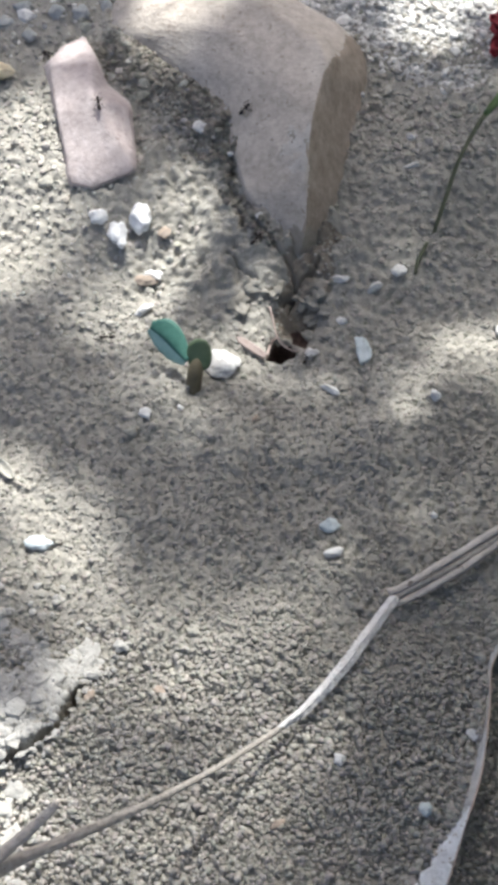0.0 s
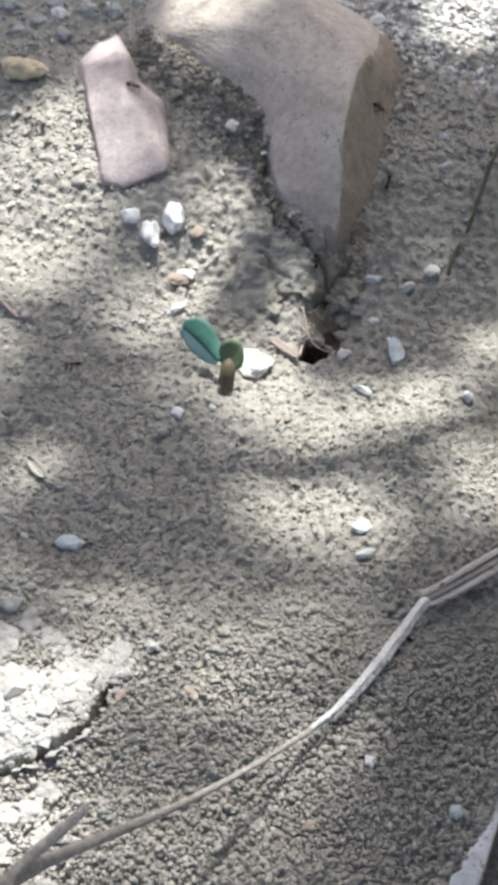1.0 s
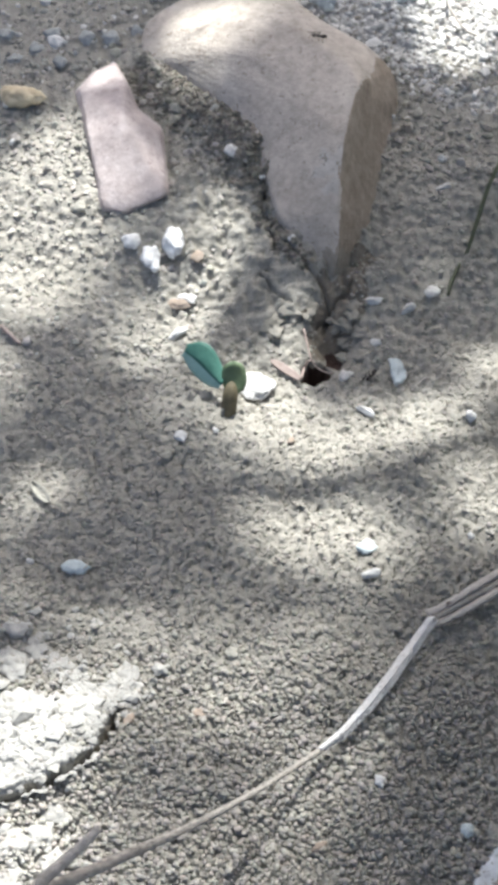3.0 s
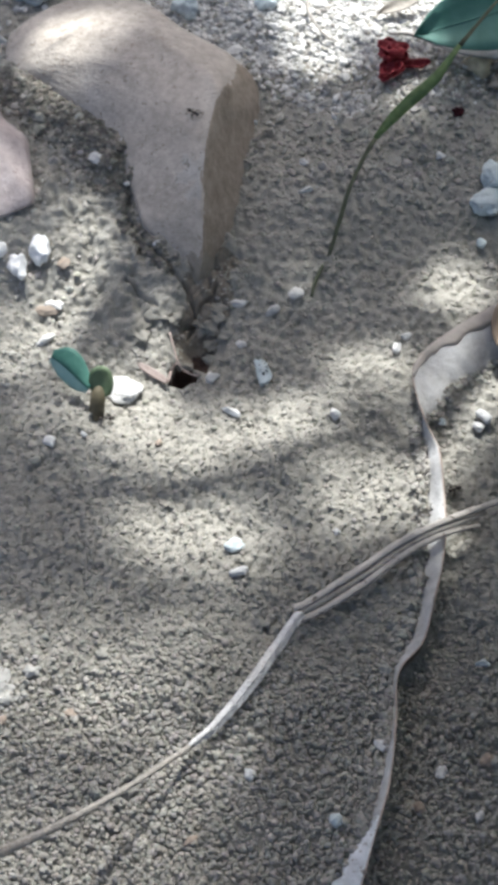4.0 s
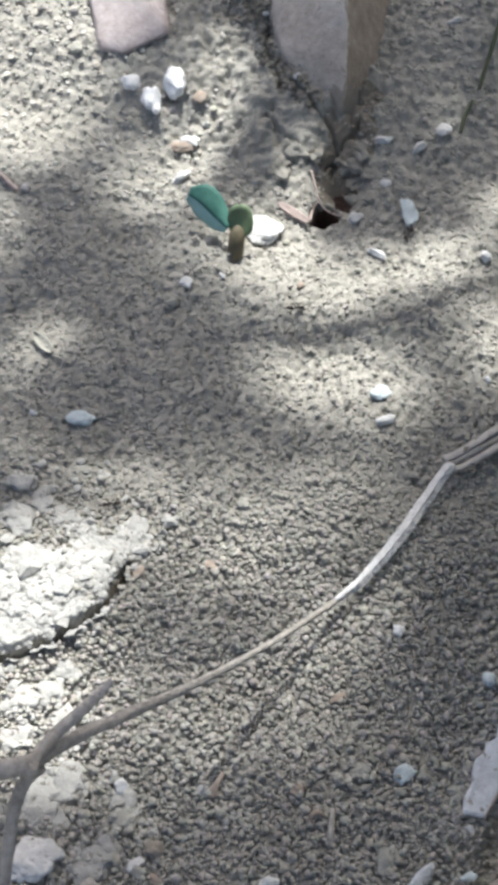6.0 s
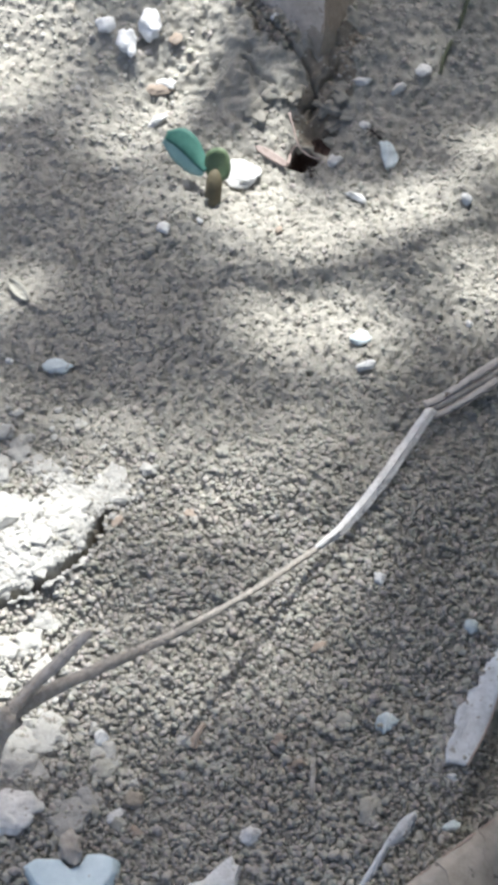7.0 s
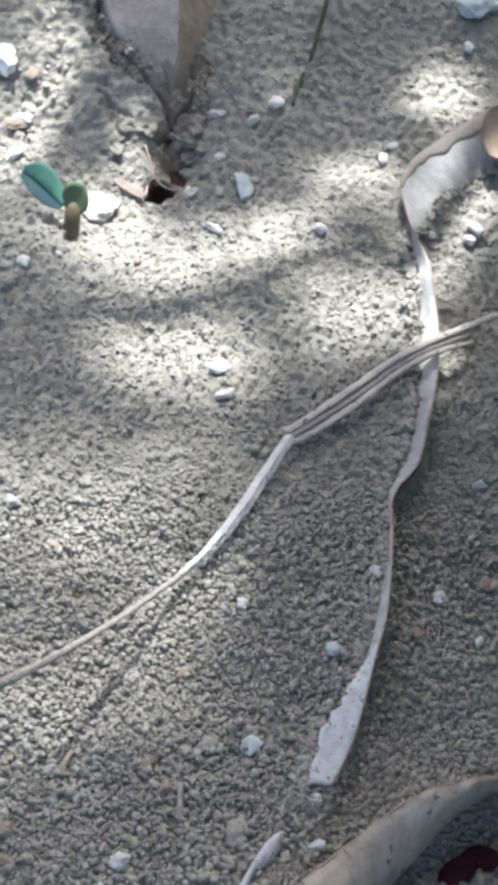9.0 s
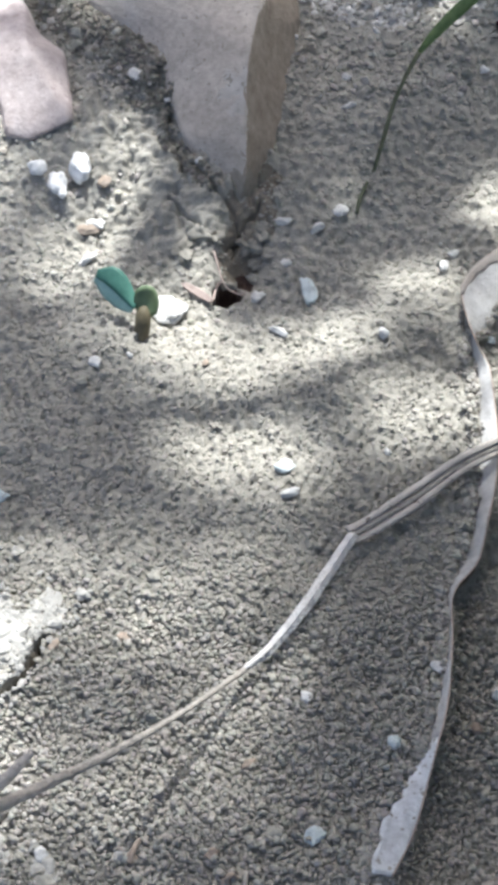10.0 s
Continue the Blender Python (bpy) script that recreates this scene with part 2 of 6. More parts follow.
def tube(bm, points, radii, steps=6, sides=8, squash=1.0, rough=0.0):
    """A rounded, tapered stalk along a smooth line."""
    line = curve_points([(*q, r) for q, r in zip(points, radii)], steps)
    rings = []
    for i, q in enumerate(line):
        a, b = Vector(line[max(i - 1, 0)][:3]), Vector(line[min(i + 1, len(line) - 1)][:3])
        along = (b - a).normalized()
        side = along.cross(Vector((0, 0, 1)))
        side = side.normalized() if side.length > 1e-4 else Vector((1, 0, 0))
        up = side.cross(along)
        ring = []
        for k in range(sides):
            w = 2 * math.pi * k / sides
            r = q[3] * (1 + rough * math.sin(5 * k + i * 1.7) * math.sin(i * 0.9))
            ring.append(bm.verts.new(Vector(q[:3]) + side * math.cos(w) * r + up * math.sin(w) * r * squash))
        rings.append(ring)
    for a, b in zip(rings, rings[1:]):
        for k in range(sides):
            bm.faces.new((a[k], a[(k + 1) % sides], b[(k + 1) % sides], b[k]))
    bm.faces.new(rings[0][::-1])
    bm.faces.new(rings[-1])
    return bm


def sheet(bm, rows, thick):
    """A thin solid from rows of places, each row as long as the others."""
    n, m = len(rows), len(rows[0])
    g = [[Vector(q) for q in row] for row in rows]
    top, low = [], []
    for i in range(n):
        a, b = [], []
        for j in range(m):
            du = g[min(i + 1, n - 1)][j] - g[max(i - 1, 0)][j]
            dv = g[i][min(j + 1, m - 1)] - g[i][max(j - 1, 0)]
            nrm = du.cross(dv)
            nrm = nrm.normalized() if nrm.length > 1e-12 else Vector((0, 0, 1))
            a.append(bm.verts.new(g[i][j] + nrm * thick / 2))
            b.append(bm.verts.new(g[i][j] - nrm * thick / 2))
        top.append(a)
        low.append(b)
    for i in range(n - 1):
        for j in range(m - 1):
            bm.faces.new((top[i][j], top[i + 1][j], top[i + 1][j + 1], top[i][j + 1]))
            bm.faces.new((low[i][j], low[i][j + 1], low[i + 1][j + 1], low[i + 1][j]))
    edge = [(i, 0) for i in range(n)] + [(n - 1, j) for j in range(1, m)] + [(i, m - 1) for i in range(n - 2, -1, -1)] + [(0, j) for j in range(m - 2, 0, -1)]
    for (a, b), (c, d) in zip(edge, edge[1:] + edge[:1]):
        bm.faces.new((top[a][b], low[a][b], low[c][d], top[c][d]))
    bmesh.ops.recalc_face_normals(bm, faces=bm.faces)
    return bm


def blade(bm, centre, along, across, length, width, thick, cup=0.15, point=0.6, bend=0.0, rows_along=12, lanes=(-1, -0.6, -0.2, 0.2, 0.6, 1)):
    """A leaf-shaped solid: along and across are its directions; cup lifts its margins, bend its tip."""
    along, across = Vector(along).normalized(), Vector(across).normalized()
    up = along.cross(across).normalized()
    rows = []
    for i in range(rows_along + 1):
        u = i / rows_along
        w = max(0.04, math.sin(math.pi * u) ** point) * width / 2
        rows.append([Vector(centre) + along * (u - 0.5) * length + across * w * v + up * (cup * width * v * v + bend * length * (u - 0.5) ** 2)
                     for v in lanes])
    return sheet(bm, rows, thick)


def rock(bm, centre, size, seed, rough=0.25, turn=0.0, levels=2, jag=1.0):
    """A broken pebble: a ball cut by a few planes and roughened."""
    rnd = random.Random(seed)
    made = bmesh.ops.create_icosphere(bm, subdivisions=levels, radius=1.0)["verts"]
    cuts = []
    for _ in range(9):
        d = Vector((rnd.gauss(0, 1), rnd.gauss(0, 1), rnd.gauss(0, 1))).normalized()
        cuts.append((d, rnd.uniform(0.42, 0.85)))
    spin = Matrix.Rotation(turn, 3, "Z")
    off = Vector((rnd.uniform(0, 50), rnd.uniform(0, 50), rnd.uniform(0, 50)))
    for v in made:
        p = v.co.copy()
        for d, far in cuts:
            out = p.dot(d) - far
            if out > 0:
                p -= d * out * jag
        p *= 1 + rough * noise.noise(p * 1.8 + off) * 0.6 + 0.10 * noise.noise(p * 4.5 + off) + 0.05 * noise.noise(p * 11 + off)
        v.co = Vector(centre) + spin @ Vector((p.x * size[0], p.y * size[1], p.z * size[2]))
    return bm


# ---- the ground: one sheet with the nest's funnel, out to the horizon ----
def smooth(a, b, v):
    """0 below a, 1 above b, eased between; for numbers and arrays."""
    s = np.clip((v - a) / (b - a), 0.0, 1.0)
    return s * s * (3.0 - 2.0 * s)


def leaf_line(y):
    """The x of the long dry leaf's rim along y."""
    return np.interp(y, [-0.24, -0.213, -0.187, -0.168, -0.144, -0.127, -0.1145, -0.097, -0.07, -0.035, -0.01],
                     [0.040, 0.050, 0.059, 0.065, 0.068, 0.069, 0.079, 0.084, 0.089, 0.089, 0.083])


# the foot of the boulder's long side, where soil is banked against it
BANK = [(-0.0733, 0.1426), (-0.0618, 0.1306), (-0.0478, 0.1168), (-0.0342, 0.1077), (-0.0249, 0.0921), (-0.0240, 0.0791), (-0.0247, 0.0680), (-0.0187, 0.0593), (-0.0143, 0.0518), (-0.0067, 0.0421)]


def line_distance(x, y, line):
    near = np.full(np.shape(x), 1.0)
    for (ax, ay), (bx, by) in zip(line, line[1:]):
        dx, dy = bx - ax, by - ay
        u = np.clip(((x - ax) * dx + (y - ay) * dy) / (dx * dx + dy * dy), 0, 1)
        near = np.minimum(near, np.hypot(x - ax - u * dx, y - ay - u * dy))
    return near


def terrain(x, y):
    """Height of the soil in metres, with the nest's funnel near the origin."""
    x, y = np.asarray(x, float), np.asarray(y, float)
    near = np.exp(-((x / 0.6) ** 2 + (y / 0.6) ** 2) ** 2)
    z = 0.0011 * (np.sin(61 * x + 2.0) * np.sin(53 * y + 1.0) + 0.7 * np.sin(117 * x - 71 * y) + 0.5 * np.sin(29 * x + 143 * y + 0.6))
    z = z + 0.013 * smooth(0.010, 0.075, y - 0.25 * np.abs(x + 0.01)) * near
    z = z - 0.0055 * np.exp(-(((x + 0.002) / 0.024) ** 2 + ((y - 0.002) / 0.018) ** 2))
    z = z + 0.0035 * np.exp(-((np.hypot(x - 0.004, (y - 0.02) * 0.9) - 0.058) / 0.014) ** 2) * smooth(0.02, -0.02, y)
    z = z + 0.0042 * np.exp(-(((x + 0.012) / 0.016) ** 2 + ((y - 0.036) / 0.018) ** 2))
    z = z - 0.004 * np.exp(-(((x - 0.003) / 0.010) ** 2 + ((y - 0.019) / 0.010) ** 2))
    fall = smooth(-0.085, -0.12, y) * smooth(-0.27, -0.21, y) + 0.35 * smooth(0.0, -0.05, y) * smooth(-0.14, -0.09, y)
    z = z - 0.009 * np.clip(fall, 0, 1) * smooth(-0.001, 0.004, x - leaf_line(y)) * near
    z = z - 0.022 * smooth(-0.235, -0.255, y + 0.55 * (0.06 - x)) * smooth(0.03, 0.06, x) * near
    z = z + 0.005 * np.exp(-((((x + 0.10) / 0.036) ** 2 + ((y + 0.148) / 0.026) ** 2) ** 2))
    z = z + 0.0025 * np.exp(-(((x + 0.095) / 0.03) ** 2 + ((y + 0.245) / 0.03) ** 2))
    # the mouth of the nest, running down and back under the bank
    z = z - 0.0060 * np.exp(-(((x - 0.0035) / 0.0075) ** 2 + ((y - 0.0125) / 0.0075) ** 2))
    w = np.arctan2(y - 0.0035, x + 0.0033)
    edge = 1.0 + 0.10 * np.sin(2 * w + 0.7) + 0.08 * np.sin(3 * w + 2.1) + 0.06 * np.sin(7 * w)
    down = np.hypot((x + 0.0033) / 1.0, (y - 0.0035) / 1.2) / edge
    z = z - 0.036 * smooth(0.0060, 0.0026, down)
    z = z + 0.0022 * np.exp(-(((x - 0.0135) / 0.012) ** 2 + ((y - -0.0137) / 0.0075) ** 2))
    # soil banked against the boulder
    z = z + 0.0055 * np.exp(-(line_distance(x, y, BANK[:5]) / 0.011) ** 2)
    return z


def spaced(lo, hi, step, far):
    near = list(np.arange(lo, hi, step))
    out, d = [], step
    while (not out) or out[-1] < far:
        d *= 1.35
        out.append((out[-1] if out else 0) + d)
    return np.array([lo - q for q in reversed(out)] + near + [hi + q for q in out])


def lumpy(x, y, pitch, seed):
    """A bumpy field between about -1 and 1 with bumps of the given pitch."""
    rng = np.random.RandomState(seed)
    total = np.zeros(np.shape(x))
    for k in range(14):
        w, p, f = rng.uniform(0, 6.28), rng.uniform(0, 6.28), 6.28 / pitch * rng.uniform(0.6, 1.3)
        total = total + np.sin(f * (x * math.cos(w) + y * math.sin(w)) + p)
    return total / 3.7


def crack_distance(gx, gy):
    """How far places are from the nearest crack in the clay."""
    near = np.full(np.shape(gx), 1.0)
    for line, wide in zip(CRACKS, (1.0, 0.8, 0.8, 1.2, 0.7, 1.0)):
        for (ax, ay), (bx, by) in zip(line, line[1:]):
            dx, dy = bx - ax, by - ay
            s = np.clip(((gx - ax) * dx + (gy - ay) * dy) / (dx * dx + dy * dy), 0, 1)
            wob = 0.0004 * np.sin(gx * 500 + gy * 380) + 0.0002 * np.sin(gx * 1300 - gy * 900)
            near = np.minimum(near, np.hypot(gx - ax - s * dx + wob, gy - ay - s * dy - wob) / wide)
    return near


def relief(x, y):
    """The soil with its small lumps, and the narrow cracks that part the clay plates behind the nest."""
    x, y = np.asarray(x, float), np.asarray(y, float)
    near = np.exp(-((x / 0.5) ** 2 + (y / 0.5) ** 2) ** 2)
    rng = np.random.RandomState(4)
    z = terrain(x, y)
    for k in range(26):
        f, w, p = 180 + 60 * k, rng.uniform(0, 6.28), rng.uniform(0, 6.28)
        z = z + np.sin(f * (x * math.cos(w) + y * math.sin(w)) + p) * 0.00013 * near
    # rough lumpy clay on the bank behind the nest
    clay = smooth(0.012, 0.035, y) * smooth(0.115, 0.09, y) * smooth(-0.075, -0.05, x) * smooth(0.03, 0.01, x)
    z = z + clay * (0.0010 * lumpy(x, y, 0.013, 61) + 0.0006 * lumpy(x, y, 0.0055, 62) + 0.0003 * lumpy(x, y, 0.0026, 63))
    gape = 0.65 + 0.45 * lumpy(x, y, 0.011, 64)
    z = z - 0.0100 * np.exp(-(line_distance(x + 0.0006 * np.sin(900 * y), y + 0.0006 * np.sin(800 * x), CRACKS[3]) / 0.0010) ** 2)
    return z - 0.0050 * np.clip(gape, 0.1, 1.3) * np.exp(-(crack_distance(x, y) / 0.0008) ** 2)


def ground():
    # finer where the clay is cracked and the fine soil is pitted
    xs, ys = spaced(-0.17, 0.15, 0.0015, 400), spaced(-0.30, 0.24, 0.0015, 400)
    xs = np.concatenate([xs[xs < -0.1260], np.arange(-0.125, -0.0404, 0.0007), np.arange(-0.040, 0.0346, 0.0005), np.arange(0.035, 0.122, 0.0007), xs[xs > 0.1228]])
    ys = np.concatenate([ys[ys < -0.1790], np.arange(-0.178, -0.1302, 0.0008), np.arange(-0.130, -0.0004, 0.0006), np.arange(0.0, 0.085, 0.0005), ys[ys > 0.0858]])
    gx, gy = np.meshgrid(xs, ys)
    # the bed under the loose pellets lies a little lower; the fine soil above it is lumpy with scattered small pits
    gz = relief(gx, gy) - 0.0007 * smooth(-0.11, -0.16, gy) * np.exp(-((gx / 0.5) ** 2 + (gy / 0.5) ** 2) ** 2)
    fine = smooth(-0.170, -0.13, gy) * smooth(0.10, 0.07, gy) * smooth(-0.125, -0.115, gx) * smooth(0.12, 0.11, gx)
    pits = smooth(-0.75, -1.4, lumpy(gx, gy, 0.0021, 8)) + 0.8 * smooth(-0.75, -1.4, lumpy(gx, gy, 0.0016, 18))
    gz = gz + fine * (0.00010 * lumpy(gx, gy, 0.0018, 28) + 0.00012 * lumpy(gx, gy, 0.0040, 38) - (0.0010 + 0.0006 * smooth(0.0, -0.05, gy)) * np.clip(pits, 0, 1.2) * smooth(0.03, 0.0, gy))
    n, m = len(ys), len(xs)
    co = np.stack([gx, gy, gz], -1).reshape(-1, 3)
    i = np.arange((n - 1) * (m - 1))
    a = (i // (m - 1)) * m + i % (m - 1)
    faces = np.stack([a, a + 1, a + m + 1, a + m], -1)
    me = bpy.data.meshes.new("ground")
    me.from_pydata(co.tolist(), [], faces.tolist())
    me.materials.append(SOIL)
    # red-brown earth inside the hole, with the hole's shade put into the colour
    me.materials.append(BURROW)
    deep = co[faces, 2].mean(1) < -0.0100
    middle = co[faces].mean(1)
    deep &= np.hypot(middle[:, 0], middle[:, 1]) < 0.03
    # brown soil below the stone's tip, the overhang's shade put into its colour
    me.materials.append(SHADED_SOIL)
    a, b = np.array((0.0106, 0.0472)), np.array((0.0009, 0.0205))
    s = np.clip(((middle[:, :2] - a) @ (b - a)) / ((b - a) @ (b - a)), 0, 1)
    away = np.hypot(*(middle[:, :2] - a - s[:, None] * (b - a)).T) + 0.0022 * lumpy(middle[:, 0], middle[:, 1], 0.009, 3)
    me.materials.append(LIME_BED)
    limed = middle[:, 1] - 0.15 * np.abs(middle[:, 0] - 0.06) + 0.012 * lumpy(middle[:, 0], middle[:, 1], 0.03, 5) + 0.008 * lumpy(middle[:, 0], middle[:, 1], 0.011, 6) > 0.135
    limed &= (middle[:, 0] > -0.01) & (middle[:, 0] < 0.6) & (middle[:, 1] < 0.8)
    # the crust's crack gets the same shade colour
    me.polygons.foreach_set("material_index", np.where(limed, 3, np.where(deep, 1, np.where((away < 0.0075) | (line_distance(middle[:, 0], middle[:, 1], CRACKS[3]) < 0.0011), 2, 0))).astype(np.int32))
    me.polygons.foreach_set("use_smooth", [True] * len(me.polygons))
    return tagged(new("ground", me), "dry grey-brown sandy soil with cracked clay behind an ant nest", kind="structure")


CRACKS = [
    [(-0.0249, 0.0921), (-0.0240, 0.0791), (-0.0247, 0.0680), (-0.0187, 0.0593), (-0.0143, 0.0518), (-0.0067, 0.0421), (-0.0003, 0.0341)],
    [(-0.0220, 0.0638), (-0.0192, 0.0526), (-0.0219, 0.0420)],
    [(0.0100, 0.0393), (0.0029, 0.0299), (-0.0032, 0.0219)],
    [(-0.0658, -0.1423), (-0.0688, -0.1513), (-0.0728, -0.1584), (-0.0813, -0.1650), (-0.0873, -0.1686), (-0.0951, -0.1720), (-0.1038, -0.1752)],
    [(-0.0245, 0.0408), (-0.0173, 0.0318), (-0.0102, 0.0253)],
    [(-0.0003, 0.0341), (0.0010, 0.0270), (-0.0010, 0.0200)],
]
ground()


def round_grain():
    """Corners and faces of a small round lump with twenty sides."""
    bm = bmesh.new()
    bmesh.ops.create_icosphere(bm, subdivisions=1, radius=1.0)
    co, faces = np.array([v.co for v in bm.verts]), np.array([[v.index for v in f.verts] for f in bm.faces])
    bm.free()
    return co, faces


GRAIN = round_grain()


def grains(name, label, mat, spots, radii, seed, flatness=0.75, sink=0.35, heights=None, soft_edges=False):
    """Thousands of small lumps lying on the soil, as one mesh."""
    rng = np.random.RandomState(seed)
    base, tri = GRAIN
    n, k = len(spots), len(base)
    spots = np.asarray(spots)
    z = relief(spots[:, 0], spots[:, 1]) if heights is None else heights
    lump = base[None] * (1 + (0.30 if soft_edges else 0.27) * rng.randn(n, k, 1)).clip(0.5, 1.6)
    flatness = np.broadcast_to(flatness, n)[:, None]
    lump = lump * rng.uniform(0.7, 1.3, (n, 1, 3))
    lump[:, :, 2] *= flatness
    w = rng.uniform(0, 6.28, n)
    c, s = np.cos(w)[:, None], np.sin(w)[:, None]
    x, y = lump[:, :, 0] * c - lump[:, :, 1] * s, lump[:, :, 0] * s + lump[:, :, 1] * c
    r = np.asarray(radii)[:, None]
    co = np.stack([spots[:, :1] + x * r, spots[:, 1:2] + y * r, z[:, None] + (lump[:, :, 2] + flatness * (1 - 2 * sink)) * r], -1).reshape(-1, 3)
    faces = (tri[None] + (np.arange(n) * k)[:, None, None]).reshape(-1, 3)
    me = bpy.data.meshes.new(name)
    me.vertices.add(len(co))
    me.vertices.foreach_set("co", co.ravel())
    me.loops.add(faces.size)
    me.loops.foreach_set("vertex_index", faces.ravel().astype(np.int32))
    me.polygons.add(len(faces))
    me.polygons.foreach_set("loop_start", np.arange(0, faces.size, 3, dtype=np.int32))
    me.polygons.foreach_set("loop_total", np.full(len(faces), 3, np.int32))
    me.polygons.foreach_set("use_smooth", np.full(len(faces), soft_edges))
    me.update(calc_edges=True)
    me.materials.append(mat)
    return tagged(new(name, me), label, kind="stuff")


def scatter(x0, x1, y0, y1, step, seed):
    rng = np.random.RandomState(seed)
    gx, gy = np.meshgrid(np.arange(x0, x1, step), np.arange(y0, y1, step))
    p = np.stack([gx.ravel(), gy.ravel()], -1)
    return p + rng.uniform(-0.55, 0.55, p.shape) * step, rng


def soil_pellets():
    p, rng = scatter(-0.142, 0.132, -0.175, 0.115, 0.00118, 11)
    x, y = p[:, 0], p[:, 1]
    hole = np.hypot(x + 0.0035, (y - 0.0045) * 0.8)
    bank = smooth(0.005, 0.03, y - 0.2 * np.abs(x + 0.01)) * smooth(0.040, 0.030, np.abs(x + 0.026))
    keep = (x > -0.130) & (x < 0.124) & (hole > 0.0060) & (np.hypot(x - 0.0035, y - 0.0125) > 0.0075) & (rng.rand(len(p)) < (1 - 0.88 * bank) * smooth(0.115, 0.085, y)) & (crack_distance(x, y) > 0.0013) & (rng.rand(len(p)) < smooth(-0.175, -0.12, y))
    # loose pellets grow fewer and flatter where the soil is fine
    upper = smooth(-0.17, -0.06, y)
    keep &= rng.rand(len(p)) > 0.12 + 0.50 * upper * (1 - bank)
    p, x, y, bank, upper = p[keep], x[keep], y[keep], bank[keep], upper[keep]
    size = (0.00072 - 0.00016 * upper) * rng.lognormal(0, 0.26, len(p)) * (1 - 0.2 * bank)
    high = relief(x, y) + rng.uniform(-0.00028, 0.00022, len(p)) * (1 - 0.6 * upper)
    grains("soil_pellets", "small crumbly grey-brown soil pellets heaped by ants", FINE, p, size, 12, 0.80 - 0.25 * upper, 0.40, high, True)
    p, rng = scatter(-0.112, 0.122, -0.283, -0.085, 0.00112, 13)
    x, y = p[:, 0], p[:, 1]
    keep = (rng.rand(len(p)) < smooth(-0.110, -0.165, y)) & (crack_distance(x, y) > 0.0013) & (rng.rand(len(p)) > 0.20) & (lumpy(x, y, 0.0042, 9) > -1.15)
    p, x, y = p[keep], x[keep], y[keep]
    high = relief(x, y) + rng.uniform(-0.0004, 0.0003, len(p))
    grains("coarse_soil_pellets", "blocky grey-brown soil pellets with dark gaps between", PELLET, p, 0.00072 * rng.lognormal(0, 0.24, len(p)), 14, 0.66, 0.22, high + 0.0003, True)
    p, rng = scatter(-0.10, 0.122, -0.283, -0.15, 0.0021, 19)
    x, y = p[:, 0], p[:, 1]
    keep = (rng.rand(len(p)) < 0.35 * smooth(-0.165, -0.225, y - 0.25 * x)) & (crack_distance(x, y) > 0.002)
    p, x, y = p[keep], x[keep], y[keep]
    grains("soil_crumb_lumps", "larger rounded grey-brown soil lumps among pellets", PELLET, p, 0.00098 * rng.lognormal(0, 0.22, len(p)), 20, 0.9, 0.15, relief(x, y) + rng.uniform(-0.0003, 0.0005, len(p)), True)
    # paler, coarser crumbs on the sunny side before the pink stone
    p, rng = scatter(-0.135, -0.025, -0.02, 0.085, 0.0030, 15)
    x, y = p[:, 0], p[:, 1]
    keep = (rng.rand(len(p)) < 0.55 * smooth(-0.020, 0.012, y) * smooth(-0.025, -0.045, x)) & (crack_distance(x, y) > 0.002)
    p = p[keep]
    grains("pale_soil_crumbs", "pale crumbs of dry soil before the pink stone", PALE_CRUMB, p, 0.00064 * rng.lognormal(0, 0.40, len(p)), 16, 0.75, 0.35)
    # loose crumbs on the bare soil beside the boulder
    p, rng = scatter(0.02, 0.125, 0.01, 0.115, 0.0034, 17)
    keep = rng.rand(len(p)) < 0.6
    p = p[keep]
    grains("soil_crumbs", "loose grey-brown soil crumbs beside the boulder", FINE, p, 0.00080 * rng.lognormal(0, 0.34, len(p)), 18, 0.7, 0.4)


def bank_crumbs():
    """Moist crumbs piled against the boulder's long side and in the crevice below it, the shade there put into their
    colour.
    """
    rng = np.random.RandomState(24)
    spots, size = [], []
    for (ax, ay), (bx, by) in zip(BANK, BANK[1:]):
        far = math.hypot(bx - ax, by - ay)
        wide = 0.011 if ay > 0.09 else 0.0028
        for _ in range(int(far * (38000 if ay > 0.09 else 14000))):
            u, v = rng.rand(), rng.normal(0.25, 0.6) * wide
            spots.append((ax + (bx - ax) * u + (by - ay) / far * v, ay + (by - ay) * u - (bx - ax) / far * v))
            size.append(0.00062 * rng.lognormal(0, 0.30))
    spots = np.array(spots)
    grains("bank_crumbs", "moist soil crumbs piled along the boulder, shade in their dark colour", CRUMB, spots, size, 25, 0.85, 0.2)


def back_gravel():
    near, rng = scatter(-0.13, 0.13, 0.085, 0.145, 0.0020, 21)
    far, _ = scatter(-0.16, 0.15, 0.145, 0.23, 0.0030, 22)
    p = np.concatenate([near[rng.rand(len(near)) < 0.85], far])
    size = 0.00080 * rng.lognormal(0, 0.34, len(p))
    grains("gritty_soil", "fine gritty soil crumbs behind the stones", PELLET, p, size, 22, 0.75, 0.36)
    p, rng = scatter(-0.18, 0.17, 0.115, 0.27, 0.0045, 31)
    keep = rng.rand(len(p)) < 0.05 + 0.5 * smooth(0.13, 0.19, p[:, 1])
    p = p[keep]
    size = 0.0010 * rng.lognormal(0, 0.45, len(p))
    grains("pale_rubble", "pale lime rubble crumbs on the soil", LIME, p, size, 32, 0.7, 0.35)


